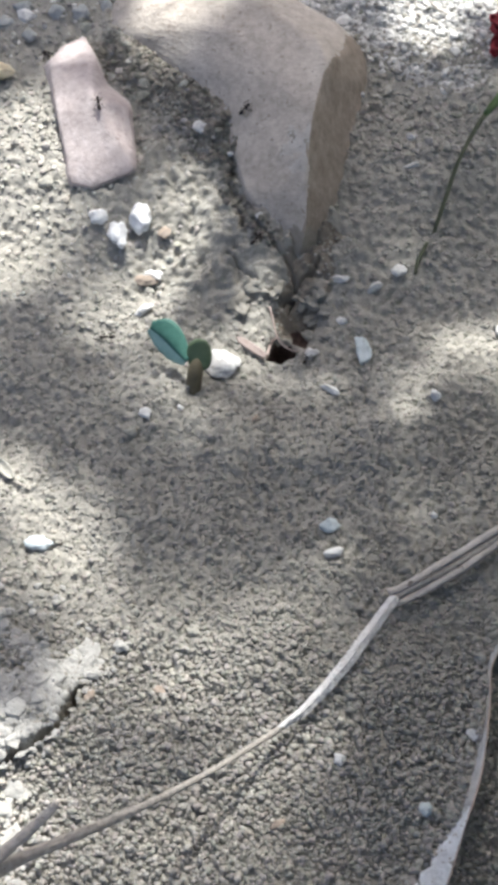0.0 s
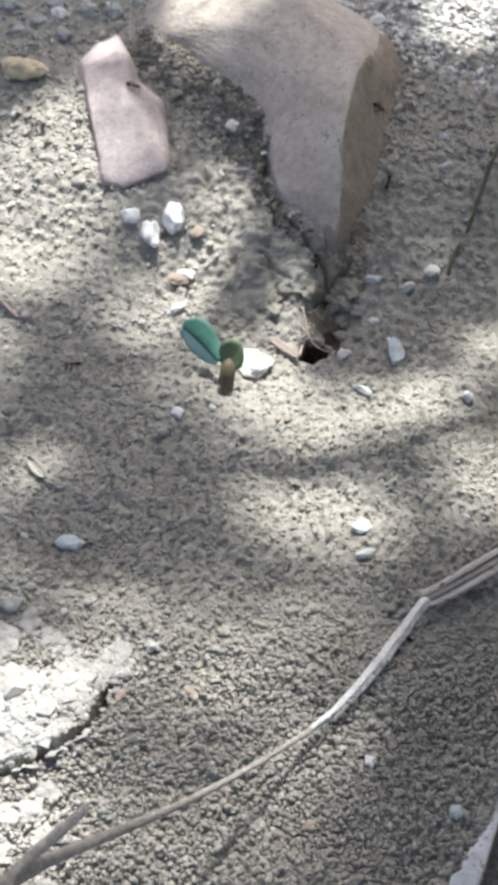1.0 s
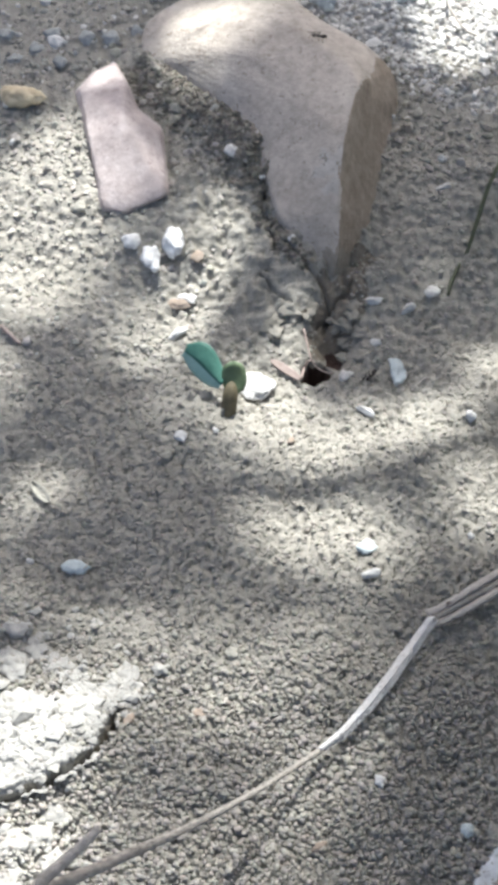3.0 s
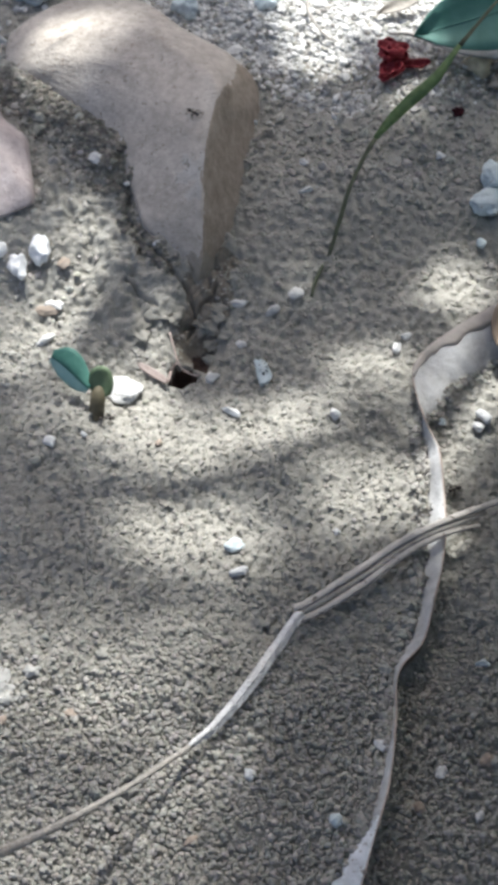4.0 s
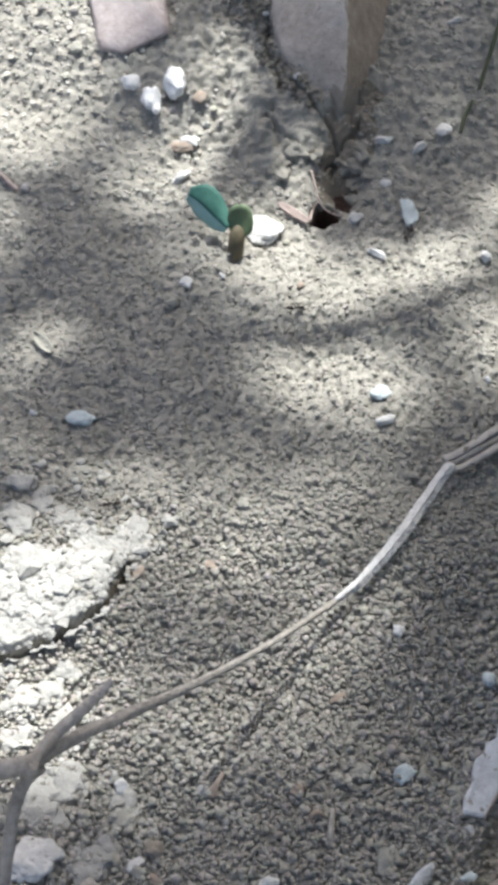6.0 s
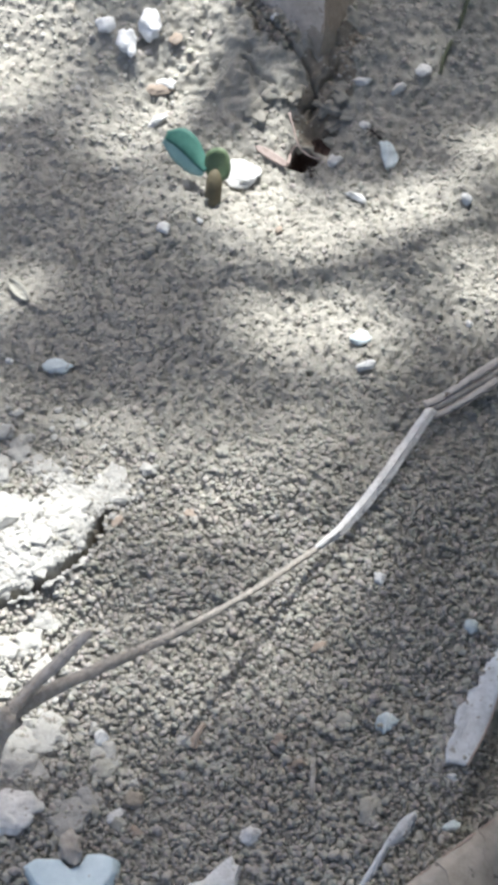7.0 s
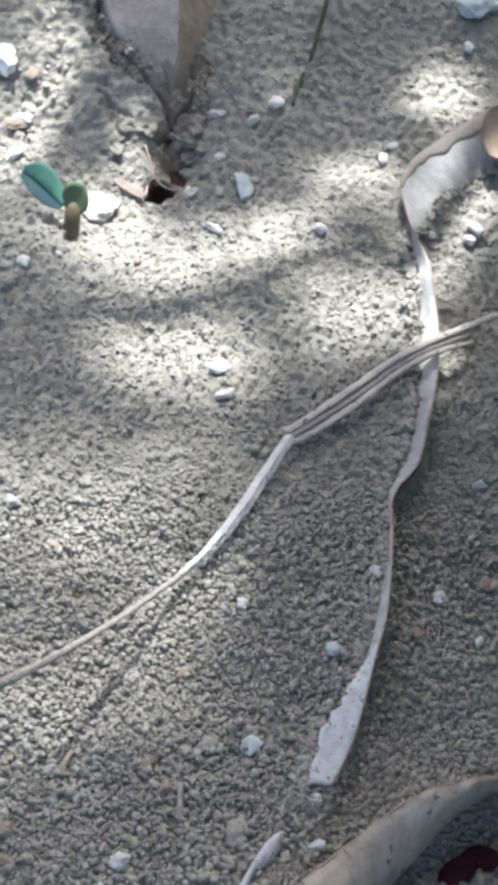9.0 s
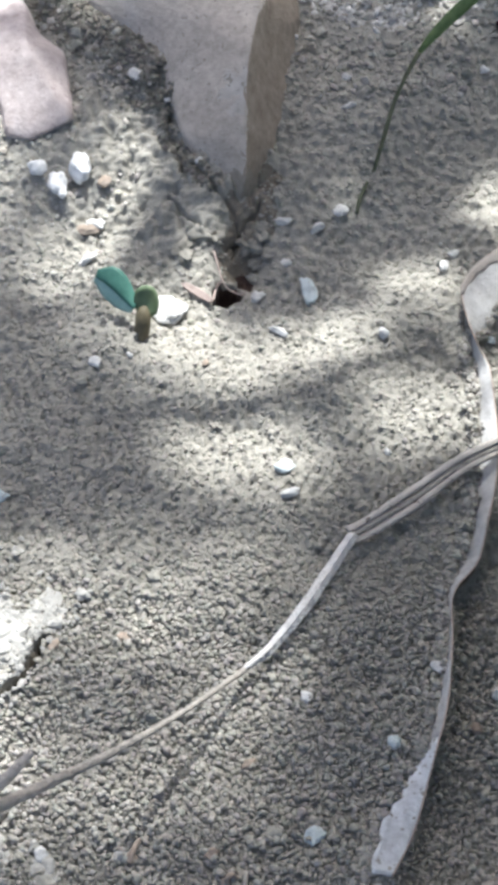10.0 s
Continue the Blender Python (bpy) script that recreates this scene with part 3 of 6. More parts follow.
def lime_crumbs():
    p, rng = scatter(-0.145, -0.03, -0.29, -0.10, 0.0034, 41)
    x, y = p[:, 0], p[:, 1]
    keep = rng.rand(len(p)) < 0.45 * smooth(-0.060, -0.09, x - 0.10 * np.abs(y + 0.17)) + 0.02
    p = p[keep]
    size = 0.00085 * rng.lognormal(0, 0.45, len(p))
    grains("lime_crumbs", "pale lime crumbs strewn round the crust", PLASTER, p, size, 42, 0.7, 0.3)


def lime_dust():
    p, rng = scatter(-0.02, 0.135, 0.115, 0.225, 0.0016, 51)
    keep = rng.rand(len(p)) < smooth(0.115, 0.160, p[:, 1] - 0.15 * np.abs(p[:, 0] - 0.06))
    p = p[keep]
    grains("lime_dust", "pale lime grit covering the soil behind the stones", LIME, p, 0.00085 * rng.lognormal(0, 0.40, len(p)), 52, 0.55, 0.45, None, True)


soil_pellets()
bank_crumbs()
back_gravel()
lime_dust()
lime_crumbs()


# ---- the two stones ----
SURFACES = []


def loft(outline, crest, name, mat, parent, deep=0.016, rings=(0.0, 0.10, 0.24, 0.42, 0.62, 0.82, 1.0), rise=0.75, rough=0.0012, seed=1, levels=1, label="", ease=None):
    """A stone: from the outline in the soil up to a crest, one place of the crest for each of the outline."""
    outline, crest = [Vector(q) for q in outline], [Vector(q) for q in crest]
    bm = bmesh.new()
    loops = [[bm.verts.new(Vector((q.x, q.y, q.z - deep))) for q in outline]]
    for s in rings:
        loops.append([bm.verts.new(Vector((*o.lerp(c, s).xy, o.z + (c.z - o.z) * s ** rise))) for o, c in zip(outline, crest)])
    n = len(outline)
    for a, b in zip(loops, loops[1:]):
        for k in range(n):
            bm.faces.new((a[k], a[(k + 1) % n], b[(k + 1) % n], b[k]))
    bm.faces.new(loops[-1])
    bmesh.ops.triangulate(bm, faces=[f for f in bm.faces if len(f.verts) > 4])
    bmesh.ops.subdivide_edges(bm, edges=bm.edges, cuts=5, use_grid_fill=True)
    for _ in range(levels):
        bmesh.ops.smooth_vert(bm, verts=bm.verts, factor=0.5, use_axis_x=True, use_axis_y=True, use_axis_z=True)
    bmesh.ops.recalc_face_normals(bm, faces=bm.faces)
    bm.normal_update()
    off = Vector((seed * 7.1, seed * 3.3, seed))
    for v in bm.verts:
        v.co += v.normal * (noise.noise(v.co * 45 + off) * rough + noise.noise(v.co * 160 + off) * rough * 0.35 + noise.noise(v.co * 500 + off) * rough * 0.12)
    from mathutils.bvhtree import BVHTree
    SURFACES.append(BVHTree.FromBMesh(bm))
    return bm


def big_stone():
    top = [(-0.0551, 0.1420, 0.0260), (-0.0547, 0.1453, 0.0280), (-0.0484, 0.1484, 0.0300), (-0.0384, 0.1508, 0.0320), (-0.0215, 0.1464, 0.0350), (-0.0056, 0.1287, 0.0400), (0.0071, 0.1146, 0.0430), (0.0119, 0.1025, 0.0440), (0.0094, 0.0931, 0.0430), (0.0071, 0.0833, 0.0410), (0.0051, 0.0669, 0.0340), (0.0046, 0.0545, 0.0260), (0.0050, 0.0443, 0.0170), (0.0042, 0.0414, 0.0140), (0.0033, 0.0476, 0.0180), (0.0029, 0.0549, 0.0255), (0.0024, 0.0674, 0.0335), (0.0024, 0.0843, 0.0400), (-0.0187, 0.1241, 0.0360)]
    rim = [(-0.0745, 0.1400, 0.0160), (-0.0748, 0.1600, 0.0200), (-0.0610, 0.1690, 0.0240), (-0.0420, 0.1765, 0.0270), (-0.0193, 0.1705, 0.0280), (-0.0030, 0.1527, 0.0280), (0.0130, 0.1462, 0.0240), (0.0246, 0.1416, 0.0140), (0.0302, 0.1294, 0.0080), (0.0279, 0.1143, 0.0060), (0.0244, 0.0851, 0.0050), (0.0174, 0.0613, 0.0040), (0.0067, 0.0422, 0.0030), (0.0017, 0.0380, 0.0030), (-0.0082, 0.0517, 0.0100), (-0.0190, 0.0631, 0.0130), (-0.0239, 0.0844, 0.0150), (-0.0400, 0.1158, 0.0150), (-0.0608, 0.1343, 0.0160)]
    bm = loft(rim, top, "boulder", STONE, None, levels=7, seed=3, rise=0.9, rough=0.0007)
    bmesh.ops.subdivide_edges(bm, edges=bm.edges, cuts=1, use_grid_fill=True)
    bm.normal_update()
    # flank beyond the ridge: browner stone, with its shade put into the colour
    shaded_side = []
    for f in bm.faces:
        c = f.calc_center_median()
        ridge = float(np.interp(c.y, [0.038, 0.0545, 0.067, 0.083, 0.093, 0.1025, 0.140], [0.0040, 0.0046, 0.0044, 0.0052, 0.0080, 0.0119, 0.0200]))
        shaded_side.append(c.x > ridge + 0.0016 * noise.noise(c * 110) + 0.0008 * noise.noise(c * 420) and f.normal.z < 0.88)
    ob = new("boulder", mesh_of(bm, "boulder", STONE))
    ob.data.materials.append(BROWN_SHADED)
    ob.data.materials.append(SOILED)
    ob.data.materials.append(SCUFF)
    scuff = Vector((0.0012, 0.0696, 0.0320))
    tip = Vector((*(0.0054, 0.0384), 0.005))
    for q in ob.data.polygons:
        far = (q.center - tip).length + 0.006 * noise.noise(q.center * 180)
        q.material_index = 2 if far < 0.0125 else int(shaded_side[q.index])
        if (q.center - scuff).length + 0.010 * noise.noise(q.center * 260) < 0.0065 and not shaded_side[q.index]:
            q.material_index = 3
    return tagged(ob, "beige wedge-shaped sandstone half buried over the nest hole", "stone")


def pink_stone():
    """A flat broken stone with a ridge where three facets meet."""
    rim = [(-0.0999, 0.1273, 0.0130), (-0.0938, 0.1393, 0.0123), (-0.0853, 0.1452, 0.0122), (-0.0795, 0.1343, 0.0121), (-0.0743, 0.1178, 0.0134), (-0.0640, 0.1086, 0.0127), (-0.0600, 0.0740, 0.0128), (-0.0762, 0.0671, 0.0092), (-0.0857, 0.0695, 0.0088), (-0.0932, 0.1022, 0.0135)]
    top = [(-0.0974, 0.1242, 0.0180), (-0.0924, 0.1325, 0.0172), (-0.0843, 0.1376, 0.0179), (-0.0797, 0.1256, 0.0208), (-0.0746, 0.1102, 0.0200), (-0.0646, 0.1023, 0.0180), (-0.0606, 0.0718, 0.0156), (-0.0764, 0.0663, 0.0115), (-0.0843, 0.0687, 0.0111), (-0.0915, 0.0968, 0.0185)]
    bm = bmesh.new()
    low = [bm.verts.new((x, y, z - 0.012)) for x, y, z in rim]
    foot = [bm.verts.new((x, y, z)) for x, y, z in rim]
    brow = [bm.verts.new(q) for q in top]
    peak = bm.verts.new((-0.0777, 0.0974, 0.0275))
    for k in range(len(rim)):
        j = (k + 1) % len(rim)
        bm.faces.new((low[k], low[j], foot[j], foot[k]))
        bm.faces.new((foot[k], foot[j], brow[j], brow[k]))
        bm.faces.new((brow[k], brow[j], peak))
    bmesh.ops.triangulate(bm, faces=bm.faces)
    for _ in range(2):
        bmesh.ops.subdivide_edges(bm, edges=bm.edges, cuts=2, use_grid_fill=True)
    bmesh.ops.smooth_vert(bm, verts=bm.verts, factor=0.4, use_axis_x=True, use_axis_y=True, use_axis_z=True)
    bmesh.ops.recalc_face_normals(bm, faces=bm.faces)
    bm.normal_update()
    for v in bm.verts:
        v.co += v.normal * (0.0004 * noise.noise(v.co * 60) + 0.0006 * abs(noise.noise(v.co * 110)) + 0.00015 * noise.noise(v.co * 500))
    from mathutils.bvhtree import BVHTree
    SURFACES.append(BVHTree.FromBMesh(bm))
    ob = new("flat_stone", mesh_of(bm, "flat_stone", PINK))
    return tagged(ob, "pinkish flat broken stone lying on the soil", "stone")


big_stone()
pink_stone()


def surface(x, y):
    """Height of what an ant would stand on."""
    z = float(terrain(x, y))
    for tree in SURFACES:
        hit = tree.ray_cast(Vector((x, y, 0.2)), Vector((0, 0, -1)))
        if hit[0] is not None:
            z = max(z, hit[0].z)
    return z


# ---- pebbles and chips, each a thing ----
def pebble(spot, size, mat, label, seed, turn=0.0, name="pebble", category="pebble", rough=0.5, group="scattered pebbles", sink=0.3, jag=1.0):
    x, y = spot
    bm = bmesh.new()
    big = max(size) > 0.005
    rock(bm, (0, 0, 0), size, seed, rough, turn, 4 if big else 3, jag * 0.85)
    ob = new(name, mesh_of(bm, name, mat))
    ob.location = (x, y, float(terrain(x, y)) + size[2] * (1 - 2 * sink) + (0.0005 if sink < 0.35 else 0.0))
    return tagged(ob, label, category, group)


WHITE, PALE = "small chalky white stone chip on the soil", "pale bluish stone chip on the soil"
def chips(rows, mat, label, seed, rough=0.5, jag=1.0, sink=0.32):
    """Loose stones, one thing each: x, y and the three half sizes."""
    for k, (x, y, sx, sy, sz) in enumerate(rows):
        pebble((x, y), (sx, sy, sz), mat, label, seed + k, (seed + k) * 1.3, rough=rough, jag=jag, sink=sink)


chips([
    (-0.0196, -0.248, 0.0036, 0.003, 0.002), (0.0197, -0.1647, 0.0026, 0.0026, 0.0018), (-0.0999, -0.084, 0.0015, 0.0014, 0.0012), (-0.0503, -0.0326, 0.0036, 0.0024, 0.0018),
    (0.0519, -0.0222, 0.0023, 0.0026, 0.002), (0.0513, -0.0698, 0.0014, 0.0013, 0.001), (-0.0642, -0.2171, 0.0025, 0.003, 0.002), (-0.0895, -0.2442, 0.007, 0.006, 0.003),
    (0.0304, 0.029, 0.0018, 0.0034, 0.0018), (0.0394, 0.0354, 0.0036, 0.0028, 0.002), (0.018, 0.0323, 0.0019, 0.0032, 0.0018), (0.0184, 0.0142, 0.0022, 0.0018, 0.0013),
    (-0.0363, 0.0917, 0.0034, 0.0036, 0.0028),
    (-0.0249, 0.0818, 0.0014, 0.0016, 0.0012),
], CHALK, WHITE, 100)
chips([
    (-0.0515, 0.0323, 0.005, 0.0026, 0.0018), (-0.122, 0.1003, 0.0022, 0.0014, 0.0012), (-0.0132, 0.0529, 0.0017, 0.0018, 0.0014), (-0.0544, 0.0169, 0.0042, 0.0022, 0.0018),
    (-0.0246, -0.0054, 0.007, 0.0072, 0.0024), (0.0076, -0.0003, 0.0032, 0.0026, 0.002), (-0.0385, -0.0301, 0.0014, 0.0014, 0.0012), (0.025, 0.1148, 0.0014, 0.0018, 0.0012),
    (0.107, -0.0216, 0.0024, 0.0046, 0.0022), (0.0627, -0.1546, 0.0028, 0.0026, 0.0022), (0.0801, 0.0159, 0.0025, 0.002, 0.0015), (0.0763, 0.0107, 0.003, 0.0022, 0.0018),
    (0.0946, -0.1751, 0.0018, 0.0026, 0.0014), (0.1038, -0.0252, 0.0022, 0.0024, 0.0016), (0.0394, -0.2299, 0.0018, 0.0018, 0.0012), (0.0437, 0.0934, 0.0018, 0.0018, 0.0014),
    (0.0438, 0.0784, 0.0014, 0.0034, 0.0013), (0.0973, 0.0972, 0.0024, 0.002, 0.0016),
], CHALK, WHITE, 140)
chips([
    (0.0995, -0.1195, 0.0017, 0.003, 0.0015), (0.0467, -0.1816, 0.0024, 0.003, 0.0016), (0.0208, -0.2125, 0.0042, 0.0034, 0.002), (0.0913, -0.0221, 0.0018, 0.0016, 0.0012),
    (0.0383, -0.2447, 0.0036, 0.002, 0.0014), (0.1191, 0.0858, 0.0085, 0.0078, 0.005), (0.1149, 0.075, 0.0078, 0.0072, 0.0046), (-0.0028, 0.1788, 0.0058, 0.0056, 0.0044),
    (-0.0654, 0.1874, 0.01, 0.007, 0.006), (0.1112, 0.0594, 0.0026, 0.0026, 0.0018), (0.0153, -0.0763, 0.0032, 0.0036, 0.0014), (0.0303, 0.1818, 0.005, 0.004, 0.003),
], BLUISH, PALE, 180, 0.6, 0.7)
chips([
    (-0.0558, -0.0397, 0.003, 0.0022, 0.0016), (-0.0292, -0.1186, 0.0024, 0.0022, 0.0015), (0.0411, -0.1239, 0.0018, 0.002, 0.0013), (0.0067, 0.0142, 0.0026, 0.003, 0.0018),
    (0.0281, -0.1839, 0.0021, 0.0018, 0.0014), (-0.0944, 0.0703, 0.003, 0.0026, 0.002), (0.0076, -0.2117, 0.0027, 0.0041, 0.002), (0.015, -0.2398, 0.0034, 0.005, 0.002),
    (-0.0586, -0.2433, 0.003, 0.0042, 0.0018), (-0.0631, -0.227, 0.004, 0.0052, 0.0018),
], DULL, "dull grey-brown stone bedded in the soil", 220, 0.6, 0.6, 0.4)
chips([
    (-0.1169, 0.1499, 0.0036, 0.0032, 0.0022), (-0.0972, 0.1561, 0.0042, 0.0038, 0.0025), (-0.087, 0.1558, 0.0048, 0.0043, 0.0029), (-0.1068, 0.1427, 0.0032, 0.0029, 0.0019),
    (-0.1256, 0.1451, 0.003, 0.0027, 0.0018), (-0.0772, 0.1614, 0.0036, 0.0032, 0.0022), (-0.1109, 0.1581, 0.0044, 0.004, 0.0026), (-0.1389, 0.1414, 0.005, 0.0045, 0.003),
    (-0.1295, 0.1597, 0.004, 0.0036, 0.0024),
], GRAVEL, "dull pale gravel stone among soil crumbs", 400, 0.6, 0.7, 0.42)
pebble((-0.0583, 0.0537), (0.0045, 0.0080, 0.0044), WHITE_CHIP, "bright white upright stone chip before the pink stone", 131, 0.2)
pebble((-0.0650, 0.0474), (0.0048, 0.0066, 0.0038), WHITE_CHIP, "white broken stone chip before the pink stone", 127, -0.15)
pebble((-0.0736, 0.0555), (0.0044, 0.0042, 0.0028), WHITE_CHIP, WHITE, 133, 0.4)
pebble((-0.0841, -0.0859), (0.0048, 0.0030, 0.0016), BLUISH, "flat pale bluish stone chip on the soil", 31, 0.1)


pebble((0.0161, -0.0758), (0.0030, 0.0036, 0.0014), BLUISH, PALE, 35, 0.3)
pebble((0.0166, -0.0874), (0.0042, 0.0021, 0.0014), CHALK, "elongated pale stone sliver on the soil", 36, 0.25)
pebble((-0.1205, 0.1197), (0.0092, 0.0052, 0.0048), YELLOW, "rounded yellowish pebble beside the pink stone", 41, -0.1, jag=0.4)
pebble((0.0265, 0.0004), (0.0040, 0.0072, 0.0016), BLUISH, "pale bluish husk lying on the soil", 43, 0.15, name="husk", category="husk")
pebble((0.0150, -0.0178), (0.0048, 0.0018, 0.0013), CHALK, "pale sliver of stone near the nest", 44, -0.5)
for spot, size, s in zip([(-0.0481, 0.0490), (-0.0540, 0.0308), (-0.0113, -0.0338)], ((0.0032, 0.0034, 0.0018), (0.0060, 0.0030, 0.0015), (0.0016, 0.0014, 0.001)), (51, 52, 53)):
    pebble(spot, size, RUST, "rusty brown broken chip on the soil", s, 0.4, name="chip", category="chip", group="rusty chips")
for spot, s in zip([(-0.0067, -0.2272), (-0.0621, -0.1452), (-0.0395, -0.1405), (0.0009, -0.1881), (-0.0366, -0.2184), (-0.0530, -0.2460), (-0.0117, -0.2187)], range(54, 61)):
    pebble(spot, (0.0026, 0.0020, 0.0010), RUST, "small orange-brown crumb on the soil", s, s * 1.0, name="chip", category="chip", group="rusty chips", rough=0.8)
for spot, s in zip([(0.0823, -0.1594), (0.0748, -0.1736), (0.0789, -0.2315), (0.0982, -0.1554)], range(64, 68)):
    pebble(spot, (0.0030, 0.0024, 0.0014), RUST if s % 2 else CHALK, "dull reddish crumb on the soil", s, s * 1.0, name="chip", category="chip", group="rusty chips", rough=0.8)


def lime_crust():
    """The cracked pale crust: irregular slabs over the soil."""
    spots = [(-0.0953, -0.1447), (-0.0793, -0.1452), (-0.0747, -0.1501), (-0.0901, -0.1550), (-0.0993, -0.1646), (-0.0829, -0.1590), (-0.0710, -0.1405), (-0.0652, -0.1343), (-0.1106, -0.1523), (-0.1079, -0.1685), (-0.0919, -0.1650), (-0.1002, -0.1495), (-0.0805, -0.1301), (-0.0779, -0.1407), (-0.0860, -0.1503), (-0.0979, -0.1574)]
    sizes = (0.009, 0.0075, 0.0065, 0.008, 0.0085, 0.0075, 0.006, 0.006, 0.013, 0.011, 0.0075, 0.009, 0.0042, 0.007, 0.007, 0.0085)
    thing = empty("lime_crust", (spots[0][0], spots[0][1], 0))
    for k, ((x, y), s) in enumerate(zip(spots, sizes)):
        bm = bmesh.new()
        rock(bm, (x - spots[0][0], y - spots[0][1], float(terrain(x, y)) + s * 0.02), (s * 1.2, s * 1.0, s * 0.19), 200 + k, 1.1, k * 1.1, 5, 0.5)
        for v in bm.verts:
            v.co.z += 0.0007 * noise.noise(v.co * 260) + 0.0006 * noise.noise(v.co * 600) + 0.0004 * noise.noise(v.co * 1100) + 0.0002 * noise.noise(v.co * 2300)
            v.co.z -= 0.0250 * math.exp(-(float(crack_distance(v.co.x + spots[0][0], v.co.y + spots[0][1])) / 0.0009) ** 2)
        part("slab", bm, PLASTER, thing)
    rng = np.random.RandomState(71)
    grit = np.array([(x + rng.normal(0, s * 0.6), y + rng.normal(0, s * 0.5)) for (x, y), s in zip(spots, sizes) for _ in range(int(s * 26000))])
    grit = grit[crack_distance(grit[:, 0], grit[:, 1]) > 0.0011]
    grains("crust_grit", "whitish grit and crumbs covering the lime crust", PLASTER, grit, 0.00055 * rng.lognormal(0, 0.50, len(grit)), 72, 0.7, 0.35,
           terrain(grit[:, 0], grit[:, 1]) + rng.uniform(0.0002, 0.0010, len(grit)))
    tagged(thing, "whitish cracked lime crust on the soil beside the forked twig", "crust")
    low = [(-0.0961, -0.1893), (-0.0862, -0.1851), (-0.0821, -0.1963), (-0.0969, -0.2023), (-0.0867, -0.2278), (-0.0840, -0.2201), (-0.0664, -0.2370), (-0.0921, -0.2222), (-0.0814, -0.1794)]
    for k, (x, y) in enumerate(low):
        pebble((x, y), (0.0075 - 0.0004 * k, 0.0058, 0.0022), PLASTER, "pale lime clod bedded in the soil", 230 + k, k * 1.7, name="clod", category="clod", group="lime clods", rough=0.9, sink=0.45)


lime_crust()


def clay_clods():
    """Low broken lumps of dry clay round the nest's mouth and under the stone's tip."""
    for k, ((x, y), s) in enumerate(zip([(-0.0139, 0.0262), (0.0099, 0.0289), (0.0081, 0.0194), (0.0138, 0.0217), (-0.0199, 0.0200), (-0.0062, 0.0263), (0.0140, 0.0101), (0.0054, 0.0255)],
                                       (4.0, 4.5, 4, 4, 4.5, 4.5, 3.2, 5))):
        ob = pebble((x, y), (s * 0.0012, s * 0.0010, s * 0.00040), CLOD, "grey-brown lump of dry clay by the nest", 300 + k, k * 2.1, name="clod", category="clod", group="clay lumps round the nest", rough=1.2, sink=0.62, jag=0.9)
        for v in ob.data.vertices:
            v.co.z += 0.0004 * noise.noise(v.co * 600) + 0.0003 * noise.noise(v.co * 1500)


clay_clods()


# ---- the seedling ----
def seedling():
    base = (-0.0347, -0.0204, 0.0026)
    thing = empty("seedling", base)
    o = Vector(base)
    joint = Vector((-0.0336, -0.0131, 0.0104))
    bm = bmesh.new()
    tube(bm, [(0, 0, -0.003), tuple((joint - o) * 0.4 + Vector((0.0005, -0.0003, 0))), tuple((joint - o) * 0.80 + Vector((0.0005, -0.0005, 0))), tuple((joint - o) * 1.06 + Vector((0.0006, 0.0002, 0)))], [0.0029, 0.0029, 0.0026, 0.0010], 6, 12)
    part("stem", bm, SHOOT, thing, "short brownish seedling stalk")
    # the larger seed leaf, folded along its midrib: a dark upper half and a pale lower half
    fold = [(-0.0500, -0.0018, 0.0135), (-0.0450, -0.0052, 0.0134), (-0.0400, -0.0100, 0.0116), (-0.0365, -0.0140, 0.0098)]
    upper = [(-0.0490, 0.0008, 0.0165), (-0.0432, 0.0006, 0.0178), (-0.0385, -0.0030, 0.0160), (-0.0348, -0.0105, 0.0110)]
    lower = [(-0.0516, -0.0022, 0.0115), (-0.0480, -0.0074, 0.0096), (-0.0425, -0.0122, 0.0080), (-0.0385, -0.0148, 0.0082)]
    dark, pale = [], []
    for k, (m, up, down) in enumerate(zip(curve_points(fold, 6), curve_points(upper, 6), curve_points(lower, 6))):
        full = math.sin(math.pi * (0.12 + 0.78 * k / 18)) ** 0.28
        m, up, down = Vector(m), Vector(up), Vector(down)
        across = curve_points([tuple(m.lerp(down, full) - o), tuple(m - o + Vector((0, 0, 0.0008))), tuple(m.lerp(up, 0.85 * full) - o)], 4)
        pale.append([tuple(q) for q in across[:5]])
        dark.append([tuple(q) for q in across[3:]])
    halves = []
    for rows, thick in ((dark, 0.0011), (pale, 0.0008)):
        bm = bmesh.new()
        halves.append(sheet(bm, rows, thick))
    first = part("cotyledon", halves[0], GREEN, thing, "thick dark bluish-green seed leaf")
    part("folded_half", halves[1], PALE_GREEN, first, "paler turquoise folded half")
    c = Vector((-0.0322, -0.0123, 0.0121)) - o
    bm = bmesh.new()
    blade(bm, c, (-0.10, 0.62, 0.78), (0.98, 0.1, 0.08), 0.0112, 0.0086, 0.0012, cup=0.10, point=0.30, bend=-0.25)
    part("cotyledon", bm, OLIVE, thing, "folded olive-green seed leaf")
    return tagged(thing, "young green seedling with two thick seed leaves", "seedling")


seedling()


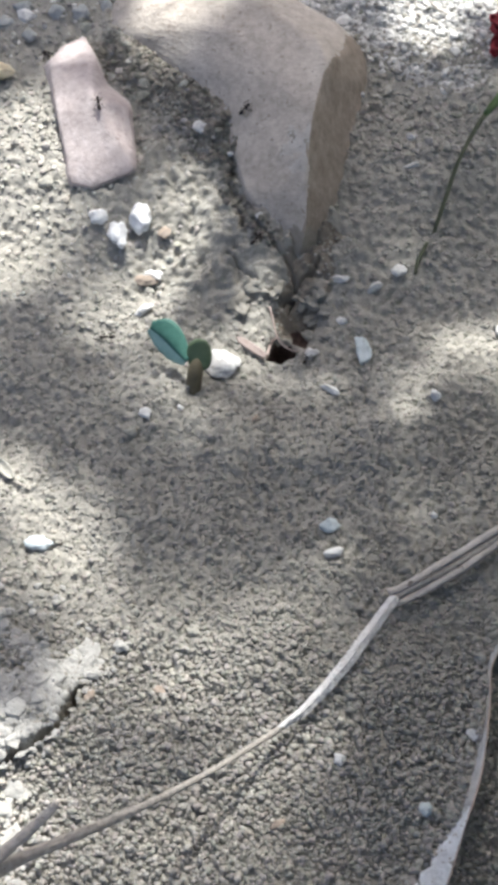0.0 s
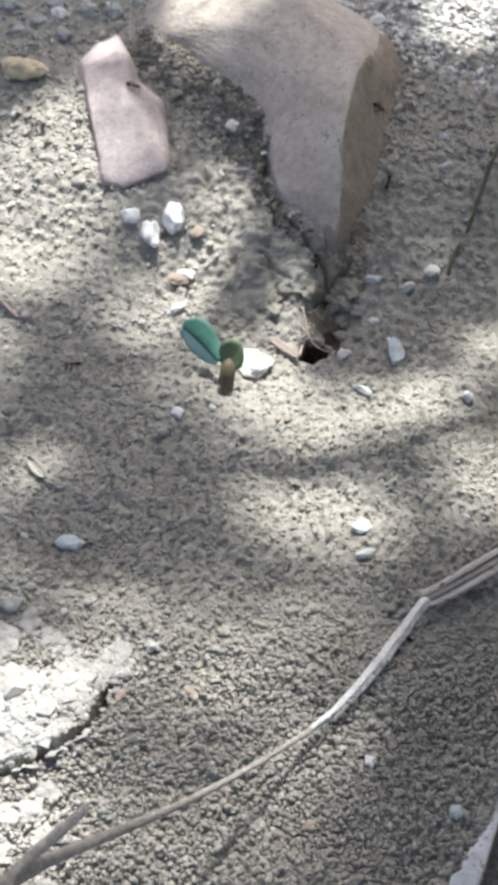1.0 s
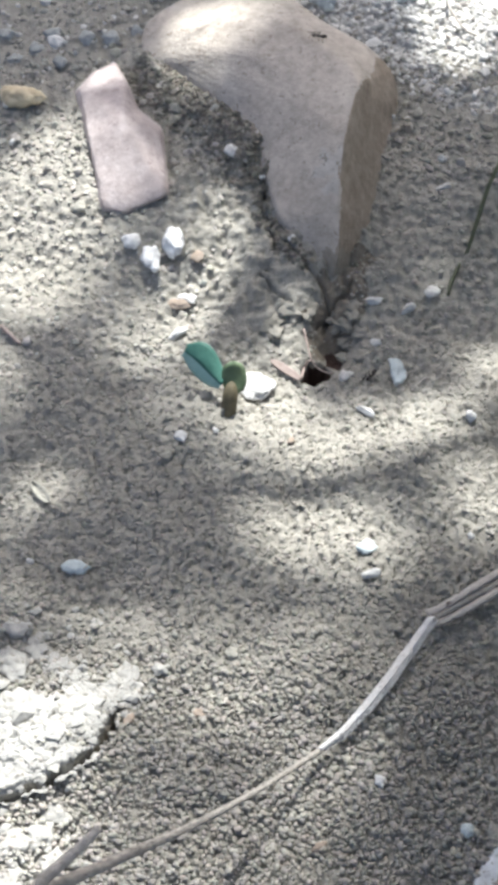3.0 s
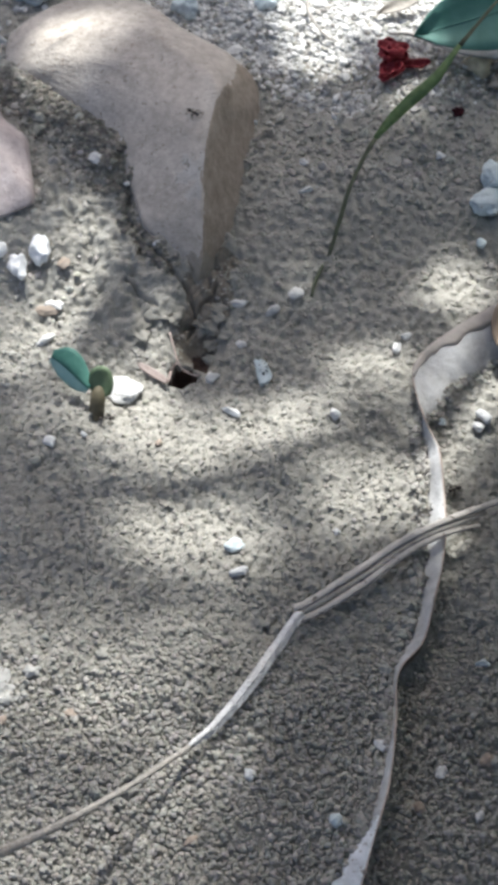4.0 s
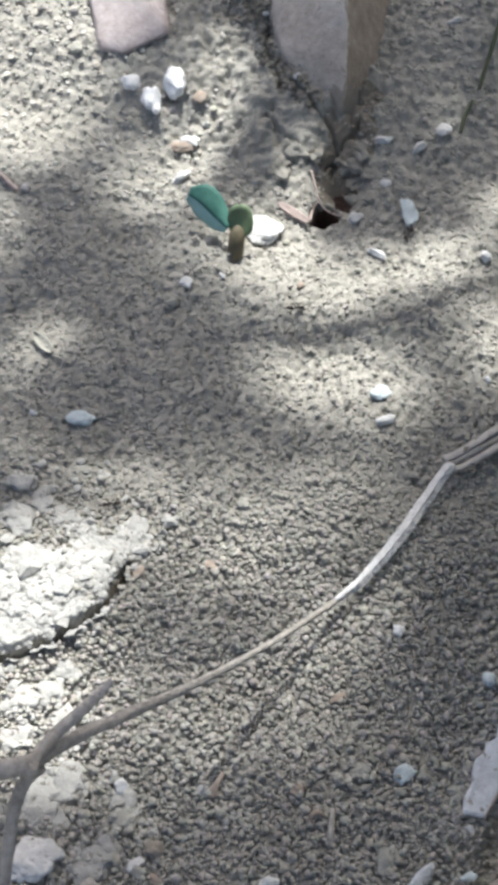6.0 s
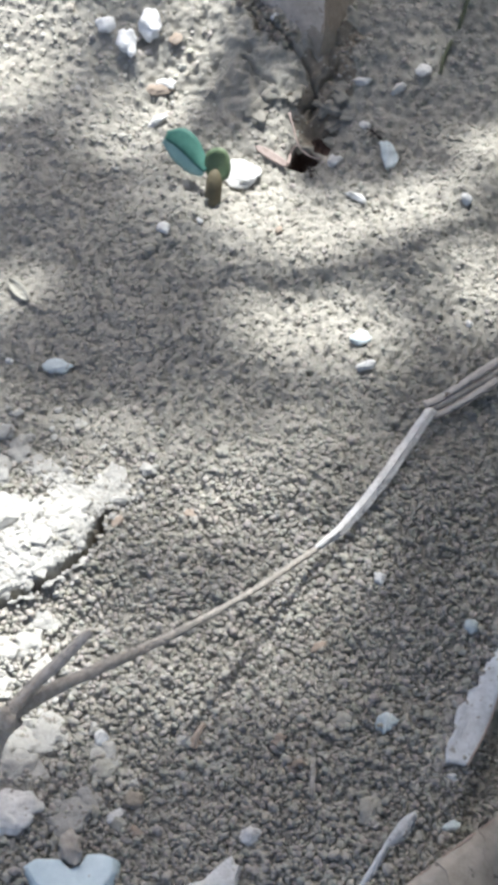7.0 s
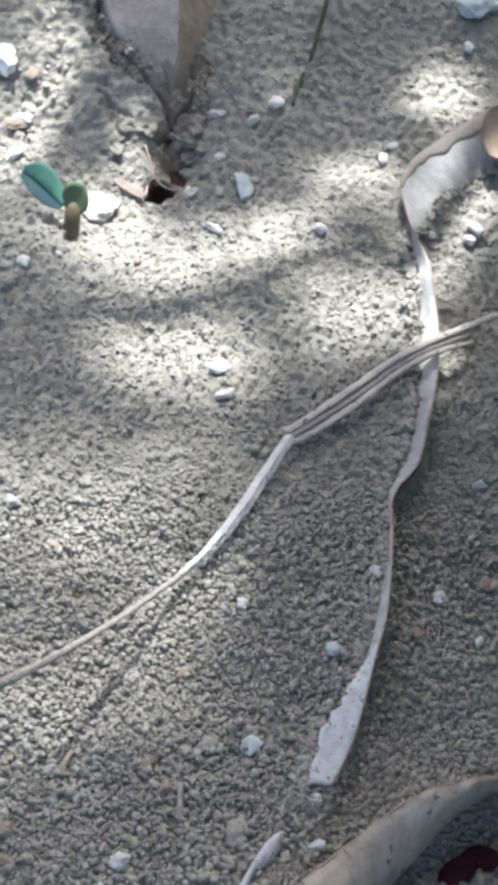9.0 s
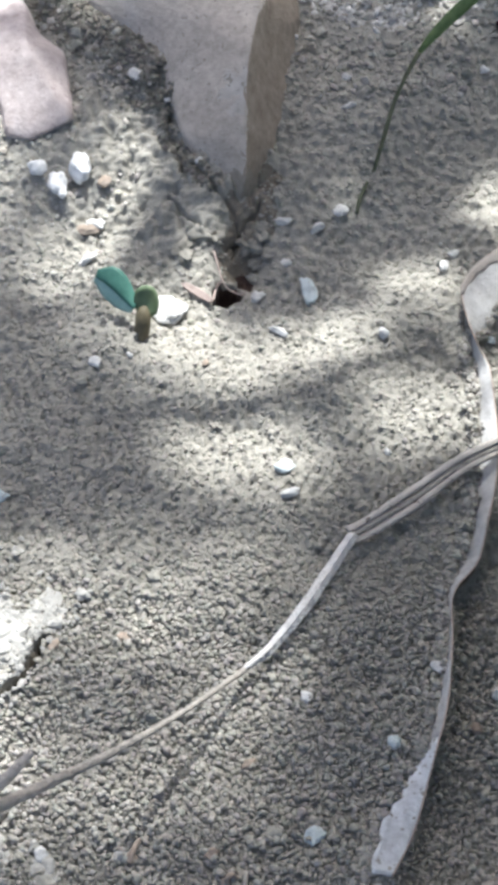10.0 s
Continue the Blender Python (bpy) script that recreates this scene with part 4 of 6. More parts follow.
# ---- rootlets and bits at the nest's mouth ----
def rootlets():
    a = [(-0.0080, 0.0172, 0.0034), (-0.0066, 0.0122, 0.0016), (-0.0052, 0.0066, 0.0002), (-0.0030, 0.0034, -0.0014), (0.0008, 0.0016, -0.0022), (0.0028, 0.0016, -0.0026)]
    bm = bmesh.new()
    tube(bm, a, [0.00042, 0.00036, 0.0003, 0.0003, 0.00032, 0.00032], 6, 6)
    ob = tagged(new("rootlet", mesh_of(bm, "rootlet", ROOT)), "thin curved pinkish rootlet over the nest hole", "root", "rootlets at the nest")
    a = [(-0.0054, 0.0086, -0.0039), (-0.0074, 0.0070, -0.0059), (-0.0084, 0.0004, -0.0040)]
    bm = bmesh.new()
    tube(bm, a, [0.0004, 0.00045, 0.0005], 6, 6)
    tagged(new("rootlet", mesh_of(bm, "rootlet", ROOT)), "thin pinkish rootlet over the nest hole", "root", "rootlets at the nest")
    bm = bmesh.new()
    c = Vector((-0.0141, 0.0023, -0.0017))
    blade(bm, c, (0.80, -0.58, -0.05), (0.5, 0.75, 0.42), 0.0140, 0.0030, 0.0005, cup=0.05, point=0.3)
    tagged(new("husk_strip", mesh_of(bm, "husk_strip", ROOT)), "pinkish brown strip of dry husk beside the nest", "husk")
    bm = bmesh.new()
    x, y = -0.0985, -0.0555
    blade(bm, (0, 0, 0), (0.62, -0.76, 0.05), (0.76, 0.62, 0.15), 0.0120, 0.0042, 0.0004, cup=0.3, point=0.6, bend=0.2)
    ob = new("husk_wing", mesh_of(bm, "husk_wing", DULL))
    ob.location = (x, y, float(terrain(x, y)) + 0.0010)
    tagged(ob, "small pale dry seed wing lying on the soil", "husk")
    bm = bmesh.new()
    tube(bm, [(x + 0.0030, y - 0.0052, float(terrain(x + 0.003, y - 0.0052)) + 0.0008), (x + 0.0058, y - 0.0064, float(terrain(x + 0.0058, y - 0.0064)) + 0.0011), (x + 0.0085, y - 0.0084, float(terrain(x + 0.0085, y - 0.0084)) + 0.0007)], [0.0004, 0.0005, 0.0003], 4, 5)
    tagged(new("straw", mesh_of(bm, "straw", TWIG)), "tiny dark straw beside a seed wing", "straw", "loose straws")


rootlets()


# ---- the dry forked twig and its flattened stalk ----
def dry_stalk():
    thing = empty("dry_stalk", (0.0374, -0.1019, -0.0018))
    o = Vector(thing.location)

    def rel(points):
        return [tuple(Vector(q) - o) for q in points]

    bm = bmesh.new()
    tube(bm, rel([(-0.0834, -0.2366, 0.0609), (-0.0800, -0.2324, 0.0581), (-0.0719, -0.2245, 0.0524), (-0.0599, -0.2145, 0.0448), (-0.0412, -0.1997, 0.0344), (-0.0209, -0.1795, 0.0195), (-0.0059, -0.1629, 0.0086), (0.0010, -0.1553, 0.0042)]),
         [0.0024, 0.0026, 0.0021, 0.0019, 0.0014, 0.0010, 0.0010, 0.0012], 6, 8, 0.9, 0.06)
    part("stalk", bm, TWIG, thing, "grey woody lower stalk")
    bm = bmesh.new()
    left = [(-0.0004, -0.1561, 0.0057), (0.0076, -0.1472, 0.0046), (0.0179, -0.1337, 0.0058), (0.0268, -0.1197, 0.0052), (0.0357, -0.1055, 0.0048)]
    right = [(0.0006, -0.1567, 0.0038), (0.0097, -0.1490, 0.0030), (0.0207, -0.1360, 0.0041), (0.0298, -0.1215, 0.0038), (0.0391, -0.1064, 0.0042)]
    left, right = ([Vector(a).lerp(Vector(b), 0.08) for a, b in zip(p, q)] for p, q in ((left, right), (right, left)))
    left, right = list(left), list(right)
    mid = [((Vector(a) + Vector(b)) / 2 + Vector((0, 0, 0.0010))) for a, b in zip(left, right)]
    rows = list(zip(curve_points(rel(left), 5), curve_points([tuple(m - o) for m in mid], 5), curve_points(rel(right), 5)))
    sheet(bm, [[tuple(q) for q in r] for r in rows], 0.0007)
    sheath = part("sheath", bm, STRAW, thing, "pale shiny flattened leaf sheath")
    for k, share in enumerate((0.04, 0.3, 0.55, 0.78, 0.97)):
        bm = bmesh.new()
        line = [tuple(Vector(a).lerp(Vector(b), share) - o + Vector((0, 0, 0.0012 - 0.0010 * abs(2 * share - 1)))) for a, b in zip(left, right)]
        tube(bm, line, [0.0004, 0.0005, 0.00055, 0.0006, 0.0005], 10, 6, 0.8, 0.30)
        part("fibre", bm, STRAW, sheath)
    for name, pts, radii in (
            ("strand", [(0.0352, -0.1044, 0.0051), (0.0400, -0.1024, 0.0054), (0.0546, -0.0933, 0.0080), (0.0745, -0.0798, 0.0099), (0.0886, -0.0721, 0.0096), (0.1076, -0.0626, 0.0070), (0.1295, -0.0560, 0.0078)], [0.0016, 0.0014, 0.0014, 0.0014, 0.0013, 0.0012, 0.0008]),
            ("strand", [(0.0374, -0.1077, 0.0039), (0.0428, -0.1054, 0.0037), (0.0565, -0.0977, 0.0063), (0.0754, -0.0837, 0.0084), (0.0875, -0.0766, 0.0080), (0.1009, -0.0707, 0.0046)], [0.0015, 0.0013, 0.0015, 0.0014, 0.0013, 0.0006]),
            ("strand", [(0.0367, -0.1060, 0.0041), (0.0556, -0.0954, 0.0069), (0.0749, -0.0817, 0.0089), (0.0882, -0.0741, 0.0085), (0.1031, -0.0664, 0.0056)], [0.0012, 0.00125, 0.0013, 0.0012, 0.0007])):
        bm = bmesh.new()
        tube(bm, rel(pts), radii, 7, 7, 0.6, 0.08)
        part(name, bm, STRAND if radii[0] > 0.0013 else TWIG, thing, "split fibrous strand of the stalk")
    bm = bmesh.new()
    rock(bm, tuple(Vector((-0.0830, -0.2369, 0.0610)) - o), (0.0042, 0.0040, 0.0036), 71, 0.4, 0.3)
    part("knot", bm, TWIG, thing, "thickened knot where the twig forks")
    for name, pts, radii in (
            ("branch", [(-0.0839, -0.2373, 0.0610), (-0.0769, -0.2278, 0.0612), (-0.0695, -0.2211, 0.0630), (-0.0617, -0.2138, 0.0660)], [0.0022, 0.0019, 0.0018, 0.0013]),
            ("branch", [(-0.0812, -0.2363, 0.0588), (-0.0862, -0.2400, 0.0533), (-0.0897, -0.2465, 0.0433), (-0.0924, -0.2577, 0.0302), (-0.0979, -0.2757, 0.0073), (-0.1009, -0.2827, -0.0012)], [0.0024, 0.0021, 0.0019, 0.0018, 0.0016, 0.0015]),
            ("branch", [(-0.0827, -0.2369, 0.0609), (-0.0884, -0.2380, 0.0612), (-0.0998, -0.2386, 0.0549), (-0.1365, -0.2368, 0.0231), (-0.1616, -0.2336, -0.0025)], [0.0030, 0.0030, 0.0028, 0.0024, 0.0020])):
        bm = bmesh.new()
        tube(bm, rel(pts), radii, 6, 8, 0.95, 0.08)
        part(name, bm, TWIG, thing, "grey woody side branch")
    return tagged(thing, "dry grey forked twig with a flattened pale stalk", "twig")


dry_stalk()


# ---- dead leaves ----
def long_leaf():
    rim = [(0.1356, 0.0405, 0.0079), (0.1183, 0.0284, 0.0086), (0.0985, 0.0148, 0.0085), (0.0867, 0.0051, 0.0078), (0.0812, -0.0048, 0.0078), (0.0820, -0.0148, 0.0060), (0.0849, -0.0267, 0.0048), (0.0887, -0.0382, 0.0040), (0.0891, -0.0554, 0.0050), (0.0888, -0.0730, 0.0038), (0.0863, -0.0888, 0.0041), (0.0833, -0.1001, 0.0047), (0.0787, -0.1157, 0.0020), (0.0697, -0.1278, 0.0022), (0.0678, -0.1459, 0.0044), (0.0644, -0.1703, 0.0053), (0.0586, -0.1895, 0.0053), (0.0513, -0.2121, 0.0018), (0.0436, -0.2268, 0.0019)]
    bed = [(0.1329, 0.0060, -0.0007), (0.1187, 0.0060, -0.0002), (0.1082, -0.0021, 0.0001), (0.0984, -0.0066, -0.0001), (0.0928, -0.0160, -0.0016), (0.0867, -0.0211, -0.0001), (0.0839, -0.0252, -0.0012), (0.0847, -0.0372, -0.0006), (0.0840, -0.0536, 0.0009), (0.0831, -0.0695, 0.0005), (0.0811, -0.0866, 0.0008), (0.0791, -0.0974, 0.0012), (0.0751, -0.1122, -0.0007), (0.0684, -0.1255, -0.0010), (0.0674, -0.1434, -0.0002), (0.0616, -0.1689, 0.0007), (0.0547, -0.1874, 0.0013), (0.0423, -0.2081, 0.0020), (0.0363, -0.2259, 0.0030)]
    thing = empty("dead_leaf", (rim[9][0], rim[9][1], 0))
    o = Vector(thing.location)
    a, b = curve_points([tuple(Vector(q) - o) for q in rim], 8), curve_points([tuple(Vector(q) - o) for q in bed], 8)
    rows, band = [], []
    for i, (p, q) in enumerate(zip(a, b)):
        p, q = Vector(p), Vector(q)
        q = q.lerp(p, 0.04 + (0.22 if i < 48 else 0.30) * noise.noise(Vector((i * 0.42, 4.0, 1.0))) + (0.28 * noise.noise(Vector((i * 0.95, 2.0, 6.0))) if i > 112 else 0))
        row = []
        for s in (0.0, 0.12, 0.25, 0.4, 0.55, 0.7, 0.85, 1.0):
            w = p.lerp(q, s)
            w.z = q.z + (p.z - q.z) * (1 - s ** 1.6) + 0.0006 * noise.noise(Vector((i * 0.23, s * 2, 3)))
            row.append(tuple(w))
        # a tan band along the broad end's margin, its shade put into the tone
        if i <= 34:
            wide = 0.30 * (1 - (i / 36) ** 3) * (1 + 0.3 * noise.noise(Vector((i * 0.3, 7, 1))))
            band.append([tuple(Vector(row[0]).lerp(Vector(row[3]), wide / 0.4 * k / 3) + Vector((0, 0, 0.0003 + 0.0004 * (k in (1, 2)))) ) for k in range(4)])
        rows.append(row)
    bm = bmesh.new()
    sheet(bm, rows[:126], 0.0005)
    part("blade", bm, DEAD_LEAF, thing, "bleached greyish leaf blade dusted with sand")
    # the tip's colour takes in the bluish light of the sky
    bm = bmesh.new()
    sheet(bm, rows[125:], 0.0005)
    part("tip", bm, BLUE_WHITE_LEAF, thing, "ragged bluish white leaf tip")
    bm = bmesh.new()
    sheet(bm, band, 0.0005)
    part("tan_band", bm, TAN_LEAF, thing, "tan band along the broad end, shade in its tone")
    bm = bmesh.new()
    tube(bm, [tuple(q) for q in a[::3]], [0.00038 + 0.0002 * noise.noise(Vector((k * 0.7, 0, 2))) for k in range(len(a[::3]))], 3, 6)
    part("margin", bm, RIM, thing, "light brown curled leaf margin")
    # added strip from the margin to the lower soil, dark brown for shade there
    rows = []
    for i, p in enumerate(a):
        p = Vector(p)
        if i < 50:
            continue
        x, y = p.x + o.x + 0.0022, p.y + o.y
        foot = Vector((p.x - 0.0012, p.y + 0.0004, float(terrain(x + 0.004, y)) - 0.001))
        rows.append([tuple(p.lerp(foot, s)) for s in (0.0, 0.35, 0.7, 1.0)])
    bm = bmesh.new()
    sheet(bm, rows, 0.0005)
    part("underside", bm, WITHERED_SHADED, thing, "dark brown strip added below the leaf margin for shade")
    bm = bmesh.new()
    c = Vector((0.1188, 0.0133, 0.0103)) - o
    blade(bm, c, (0.1, 0.95, 0.12), (0.98, -0.1, 0.0), 0.024, 0.016, 0.0005, cup=-0.05, point=0.35, bend=-0.15)
    part("fold", bm, WITHERED_SHADED, thing, "brown withered fold of the blade")
    rng = np.random.RandomState(61)
    spots = []
    for i, q in enumerate(b):
        for _ in range(9 if i < 48 else 16):
            spots.append((q[0] + o.x + rng.normal(-0.0020, 0.0012), q[1] + o.y + rng.normal(-0.0005, 0.0016)))
    spots = np.array(spots)
    grains("drifted_sand", "soil crumbs drifted over the foot of the dead leaf", PELLET, spots, 0.00066 * rng.lognormal(0, 0.3, len(spots)), 62, 0.85, 0.1,
           relief(spots[:, 0], spots[:, 1]) + rng.uniform(0, 0.0014, len(spots)))
    return tagged(thing, "long bleached dead leaf half buried in soil", "leaf")


def corner_leaf():
    rim = [(0.1194, -0.2179, -0.0181), (0.1066, -0.2204, -0.0097), (0.0945, -0.2237, -0.0026), (0.0797, -0.2272, 0.0025), (0.0657, -0.2329, 0.0024), (0.0516, -0.2428, 0.0022), (0.0374, -0.2550, 0.0072), (0.0271, -0.2637, 0.0088), (0.0138, -0.2730, 0.0042)]
    low = [(0.1189, -0.2217, -0.0179), (0.1065, -0.2231, -0.0112), (0.0952, -0.2266, -0.0053), (0.0796, -0.2359, -0.0042), (0.0704, -0.2443, -0.0085), (0.0600, -0.2543, -0.0100), (0.0502, -0.2685, -0.0028), (0.0426, -0.2804, 0.0036), (0.0291, -0.2904, 0.0056)]
    thing = empty("dead_leaf", (rim[4][0], rim[4][1], 0))
    o = Vector(thing.location)
    a, b = curve_points([tuple(Vector(q) - o) for q in rim], 5), curve_points([tuple(Vector(q) - o) for q in low], 5)
    rows = []
    for i, (p, q) in enumerate(zip(a, b)):
        p, q = Vector(p), Vector(q)
        row = [tuple(p + Vector((-0.002, 0.001, -0.012))), tuple(p + Vector((-0.001, 0.0006, -0.004)))]
        for s in (0.0, 0.2, 0.4, 0.6, 0.8, 1.0):
            w = p.lerp(q, s)
            w.z += 0.0028 * math.sin(math.pi * s) + 0.0012 * noise.noise(Vector((i * 0.3, s * 3, 9))) + 0.0006 * noise.noise(Vector((i * 0.8, s * 7, 4)))
            row.append(tuple(w))
        row.append(tuple(q + Vector((-0.001, 0.002, -0.003))))
        rows.append(row)
    bm = bmesh.new()
    sheet(bm, rows, 0.0006)
    part("blade", bm, BROWN_LEAF, thing, "greyish brown curled blade with dark blotches")
    bm = bmesh.new()
    tube(bm, [tuple(q) for q in a[::3]], [0.00036 + 0.0002 * noise.noise(Vector((k * 0.7, 0, 5))) for k in range(len(a[::3]))], 3, 6)
    part("margin", bm, RIM, thing, "light brown leaf margin")
    for k in range(2, len(rows) - 6, 5):
        bm = bmesh.new()
        tube(bm, [tuple(Vector(rows[k + j // 2][j + 2]) + Vector((0, 0, 0.0003))) for j in range(6)], [0.0003, 0.0003, 0.00028, 0.00026, 0.00022, 0.0002], 4, 5)
        part("vein", bm, BROWN_LEAF, thing, "fine raised vein")
    return tagged(thing, "curled grey-brown dead leaf with dark blotches", "leaf")


def leaf_scrap():
    left = [(0.0279, -0.2406, 0.0018), (0.024, -0.2437, 0.0031), (0.0203, -0.2492, 0.0041), (0.0187, -0.2517, 0.0039), (0.0157, -0.2568, 0.0042), (0.0121, -0.2625, 0.0031), (0.0105, -0.2652, 0.0018)]
    right = [(0.0288, -0.2421, 0.0003), (0.0266, -0.2472, 0.0012), (0.0228, -0.2508, 0.0017), (0.0203, -0.2523, 0.0019), (0.0174, -0.258, 0.0028), (0.014, -0.2625, 0.0022), (0.0121, -0.2658, 0.0014)]
    thing = empty("leaf_scrap", left[2])
    o = Vector(left[2])
    rows = [[tuple(Vector(p).lerp(Vector(q), s) - o + Vector((0, 0, 0.0008 * math.sin(math.pi * s)))) for s in (0, 0.33, 0.66, 1)] for p, q in zip(curve_points(left, 4), curve_points(right, 4))]
    bm = bmesh.new()
    sheet(bm, rows, 0.0004)
    part("blade", bm, BLUE_WHITE_LEAF, thing)
    return tagged(thing, "small pale scrap of dry leaf on the soil", "leaf")


long_leaf()
corner_leaf()
leaf_scrap()


# ---- plants behind: grass blade, broad leaf, fallen red flower ----
def grass():
    root = (0.0535, 0.0571, 0.0070)
    thing = empty("grass_blade", root)
    o = Vector(root)
    line = curve_points([tuple(Vector(q) - o) for q in [(0.0514, 0.0508, 0.0045), (0.0529, 0.0533, 0.0072), (0.0574, 0.0665, 0.0132), (0.0619, 0.0782, 0.0195), (0.0711, 0.0946, 0.0255), (0.0832, 0.1057, 0.0325), (0.094, 0.1126, 0.0391), (0.1043, 0.1259, 0.044), (0.1205, 0.1481, 0.0467)]], 5)
    width = np.interp(np.linspace(0, 1, len(line)), [0, 0.12, 0.25, 0.40, 0.50, 0.57, 0.66, 0.76, 0.86, 0.93, 1], [0.0004, 0.0006, 0.0008, 0.0007, 0.0009, 0.0020, 0.0025, 0.0020, 0.0010, 0.0006, 0.0005])
    dim, green, stem = [], [], []
    for i, (q, w) in enumerate(zip(line, width)):
        a, b = Vector(line[max(i - 1, 0)]), Vector(line[min(i + 1, len(line) - 1)])
        side = (b - a).cross(Vector((0, -0.5, 0.85))).normalized() * w
        row = [tuple(Vector(q) - side), tuple(Vector(q) + Vector((0, 0, -0.0004))), tuple(Vector(q) + side)]
        if i <= len(line) * 0.50:
            dim.append(row)
        if len(line) * 0.50 - 1 <= i <= len(line) * 0.86:
            green.append(row)
        if i >= len(line) * 0.86 - 1:
            stem.append(row)
    bm = bmesh.new()
    part("dry_tip", sheet(bm, dim, 0.0003), GREY_BLADE, thing, "thin dark withered end of the blade")
    bm = bmesh.new()
    part("blade", sheet(bm, green, 0.0003), BLADE, thing, "bright green folded blade")
    bm = bmesh.new()
    part("stem", sheet(bm, stem, 0.0004), GREY_BLADE, thing, "thin dark upper stem")
    return tagged(thing, "green grass blade with a withered end touching the soil", "grass")


def broad_leaf():
    c = Vector((0.1159, 0.1521, 0.0376))
    thing = empty("broad_leaf", tuple(c))
    bm = bmesh.new()
    blade(bm, (0.010, 0.0, 0), (1, 0.34, 0.05), (-0.30, 0.85, 0.5), 0.080, 0.032, 0.0006, cup=0.12, point=0.7)
    part("blade", bm, BIG_GREEN, thing)
    bm = bmesh.new()
    tube(bm, [(-0.028, -0.013, -0.0016), (0.0, -0.0034, 0.0002), (0.045, 0.0118, 0.0018)], [0.0002, 0.0004, 0.0006], 6, 6)
    part("midrib", bm, BIG_GREEN, thing, "fine green midrib")
    bm = bmesh.new()
    tube(bm, [(0.047, 0.0125, 0.0018), (0.075, 0.024, -0.006), (0.10, 0.03, -0.036)], [0.0008, 0.0009, 0.0011], 6, 6)
    part("stalk", bm, BLADE, thing)
    return tagged(thing, "broad bluish-green leaf low over the soil", "leaf")


def fallen_flower():
    x, y = (0.0803, 0.1457)
    z = float(terrain(x, y))
    thing = empty("fallen_flower", (x, y, z))
    rnd = random.Random(5)
    for k in range(11):
        w = k * 2.4
        lift = 0.0035 + 0.0006 * k
        bm = bmesh.new()
        rad = 0.0034 * (1 - k / 22)
        blade(bm, (math.cos(w) * rad, math.sin(w) * rad * 1.25, lift), (math.cos(w), math.sin(w), rnd.uniform(-0.3, 0.7)),
              (-math.sin(w), math.cos(w), rnd.uniform(-0.3, 0.3)), 0.0085, 0.0075, 0.0004, cup=0.35, point=0.5, bend=0.5)
        part("petal", bm, PETAL, thing)
    for k in range(7):
        w = k * 2.1
        bm = bmesh.new()
        blade(bm, (-0.001 + math.cos(w) * 0.0022, -0.0068 + math.sin(w) * 0.0024, 0.003 + 0.0006 * k), (math.cos(w), math.sin(w), rnd.uniform(-0.3, 0.7)),
              (-math.sin(w), math.cos(w), rnd.uniform(-0.3, 0.3)), 0.0065, 0.0058, 0.0004, cup=0.35, point=0.5, bend=0.5)
        part("petal", bm, PETAL, thing)
    for k in range(3):
        bm = bmesh.new()
        blade(bm, (0.0075 + 0.002 * k, -0.001 * k, 0.002 + 0.001 * k), (1, 0.1 * k - 0.1, 0.1), (0, 1, 0.3), 0.008, 0.004, 0.0004, cup=0.4, bend=0.3)
        part("petal", bm, PETAL, thing)
    return tagged(thing, "crumpled dark red flower fallen on the soil", "flower")


def red_scraps():
    # petals deep in shade: a darker copy of the red, shade in the colour
    for k, (x, y) in enumerate([(0.0897, -0.2425), (0.0820, -0.2466)]):
        bm = bmesh.new()
        blade(bm, (0, 0, 0), (1, 0.4 * k, 0.1), (-0.3, 1, 0.3), 0.013, 0.008, 0.0006, cup=-0.08, bend=-0.1)
        ob = new("petal_scrap", mesh_of(bm, "petal_scrap", DARK_PETAL))
        ob.location = (x, y, float(terrain(x, y)) + 0.0030)
        tagged(ob, "red petal under the dead leaf, shade in its dark colour", "petal", "wilted petals")


def lower_leaf():
    """The bleached leaf that lies under the broad green one."""
    thing = empty("bleached_leaf", (0.1207, 0.1598, 0.0176))
    bm = bmesh.new()
    blade(bm, (0.012, -0.003, 0.003), (1, 0.15, 0.0), (-0.12, 0.9, 0.25), 0.072, 0.026, 0.0006, cup=0.10, point=0.7, bend=-0.1)
    part("blade", bm, DEAD_LEAF, thing)
    bm = bmesh.new()
    tube(bm, [(-0.020, -0.0078, 0.0032), (0.012, -0.003, 0.0036), (0.044, 0.0018, 0.0032)], [0.0003, 0.0005, 0.0006], 5, 6)
    part("midrib", bm, RIM, thing)
    tagged(thing, "bleached dead leaf lying under the green leaf", "leaf")
    thing = empty("dry_leaf_tip", (0.0858, 0.1785, 0.0145))
    bm = bmesh.new()
    blade(bm, (0, 0, 0.002), (0.9, 0.42, 0.1), (-0.4, 0.85, 0.3), 0.022, 0.0065, 0.0005, cup=0.2, point=0.9)
    part("blade", bm, BROWN_LEAF, thing)
    tagged(thing, "pinkish grey tip of a dry leaf on pale soil", "leaf")
    pebble((0.1149, 0.1453), (0.0085, 0.0060, 0.0038), YELLOW, "yellowish mossy clod under the green leaf", 611, 0.2, name="clod", category="clod", group="", rough=0.9)
    pebble((0.1234, 0.1371), (0.0052, 0.0050, 0.0040), SOILED, "dark brown crumb of bark on the soil", 612, 0.2, name="bark_crumb", category="bark", group="", rough=0.9)
    pebble((0.1053, 0.1186), (0.0030, 0.0026, 0.0018), DARK_PETAL, "dark reddish petal crumb on the soil", 613, 0.2, name="petal_crumb", category="petal", group="", rough=0.9)


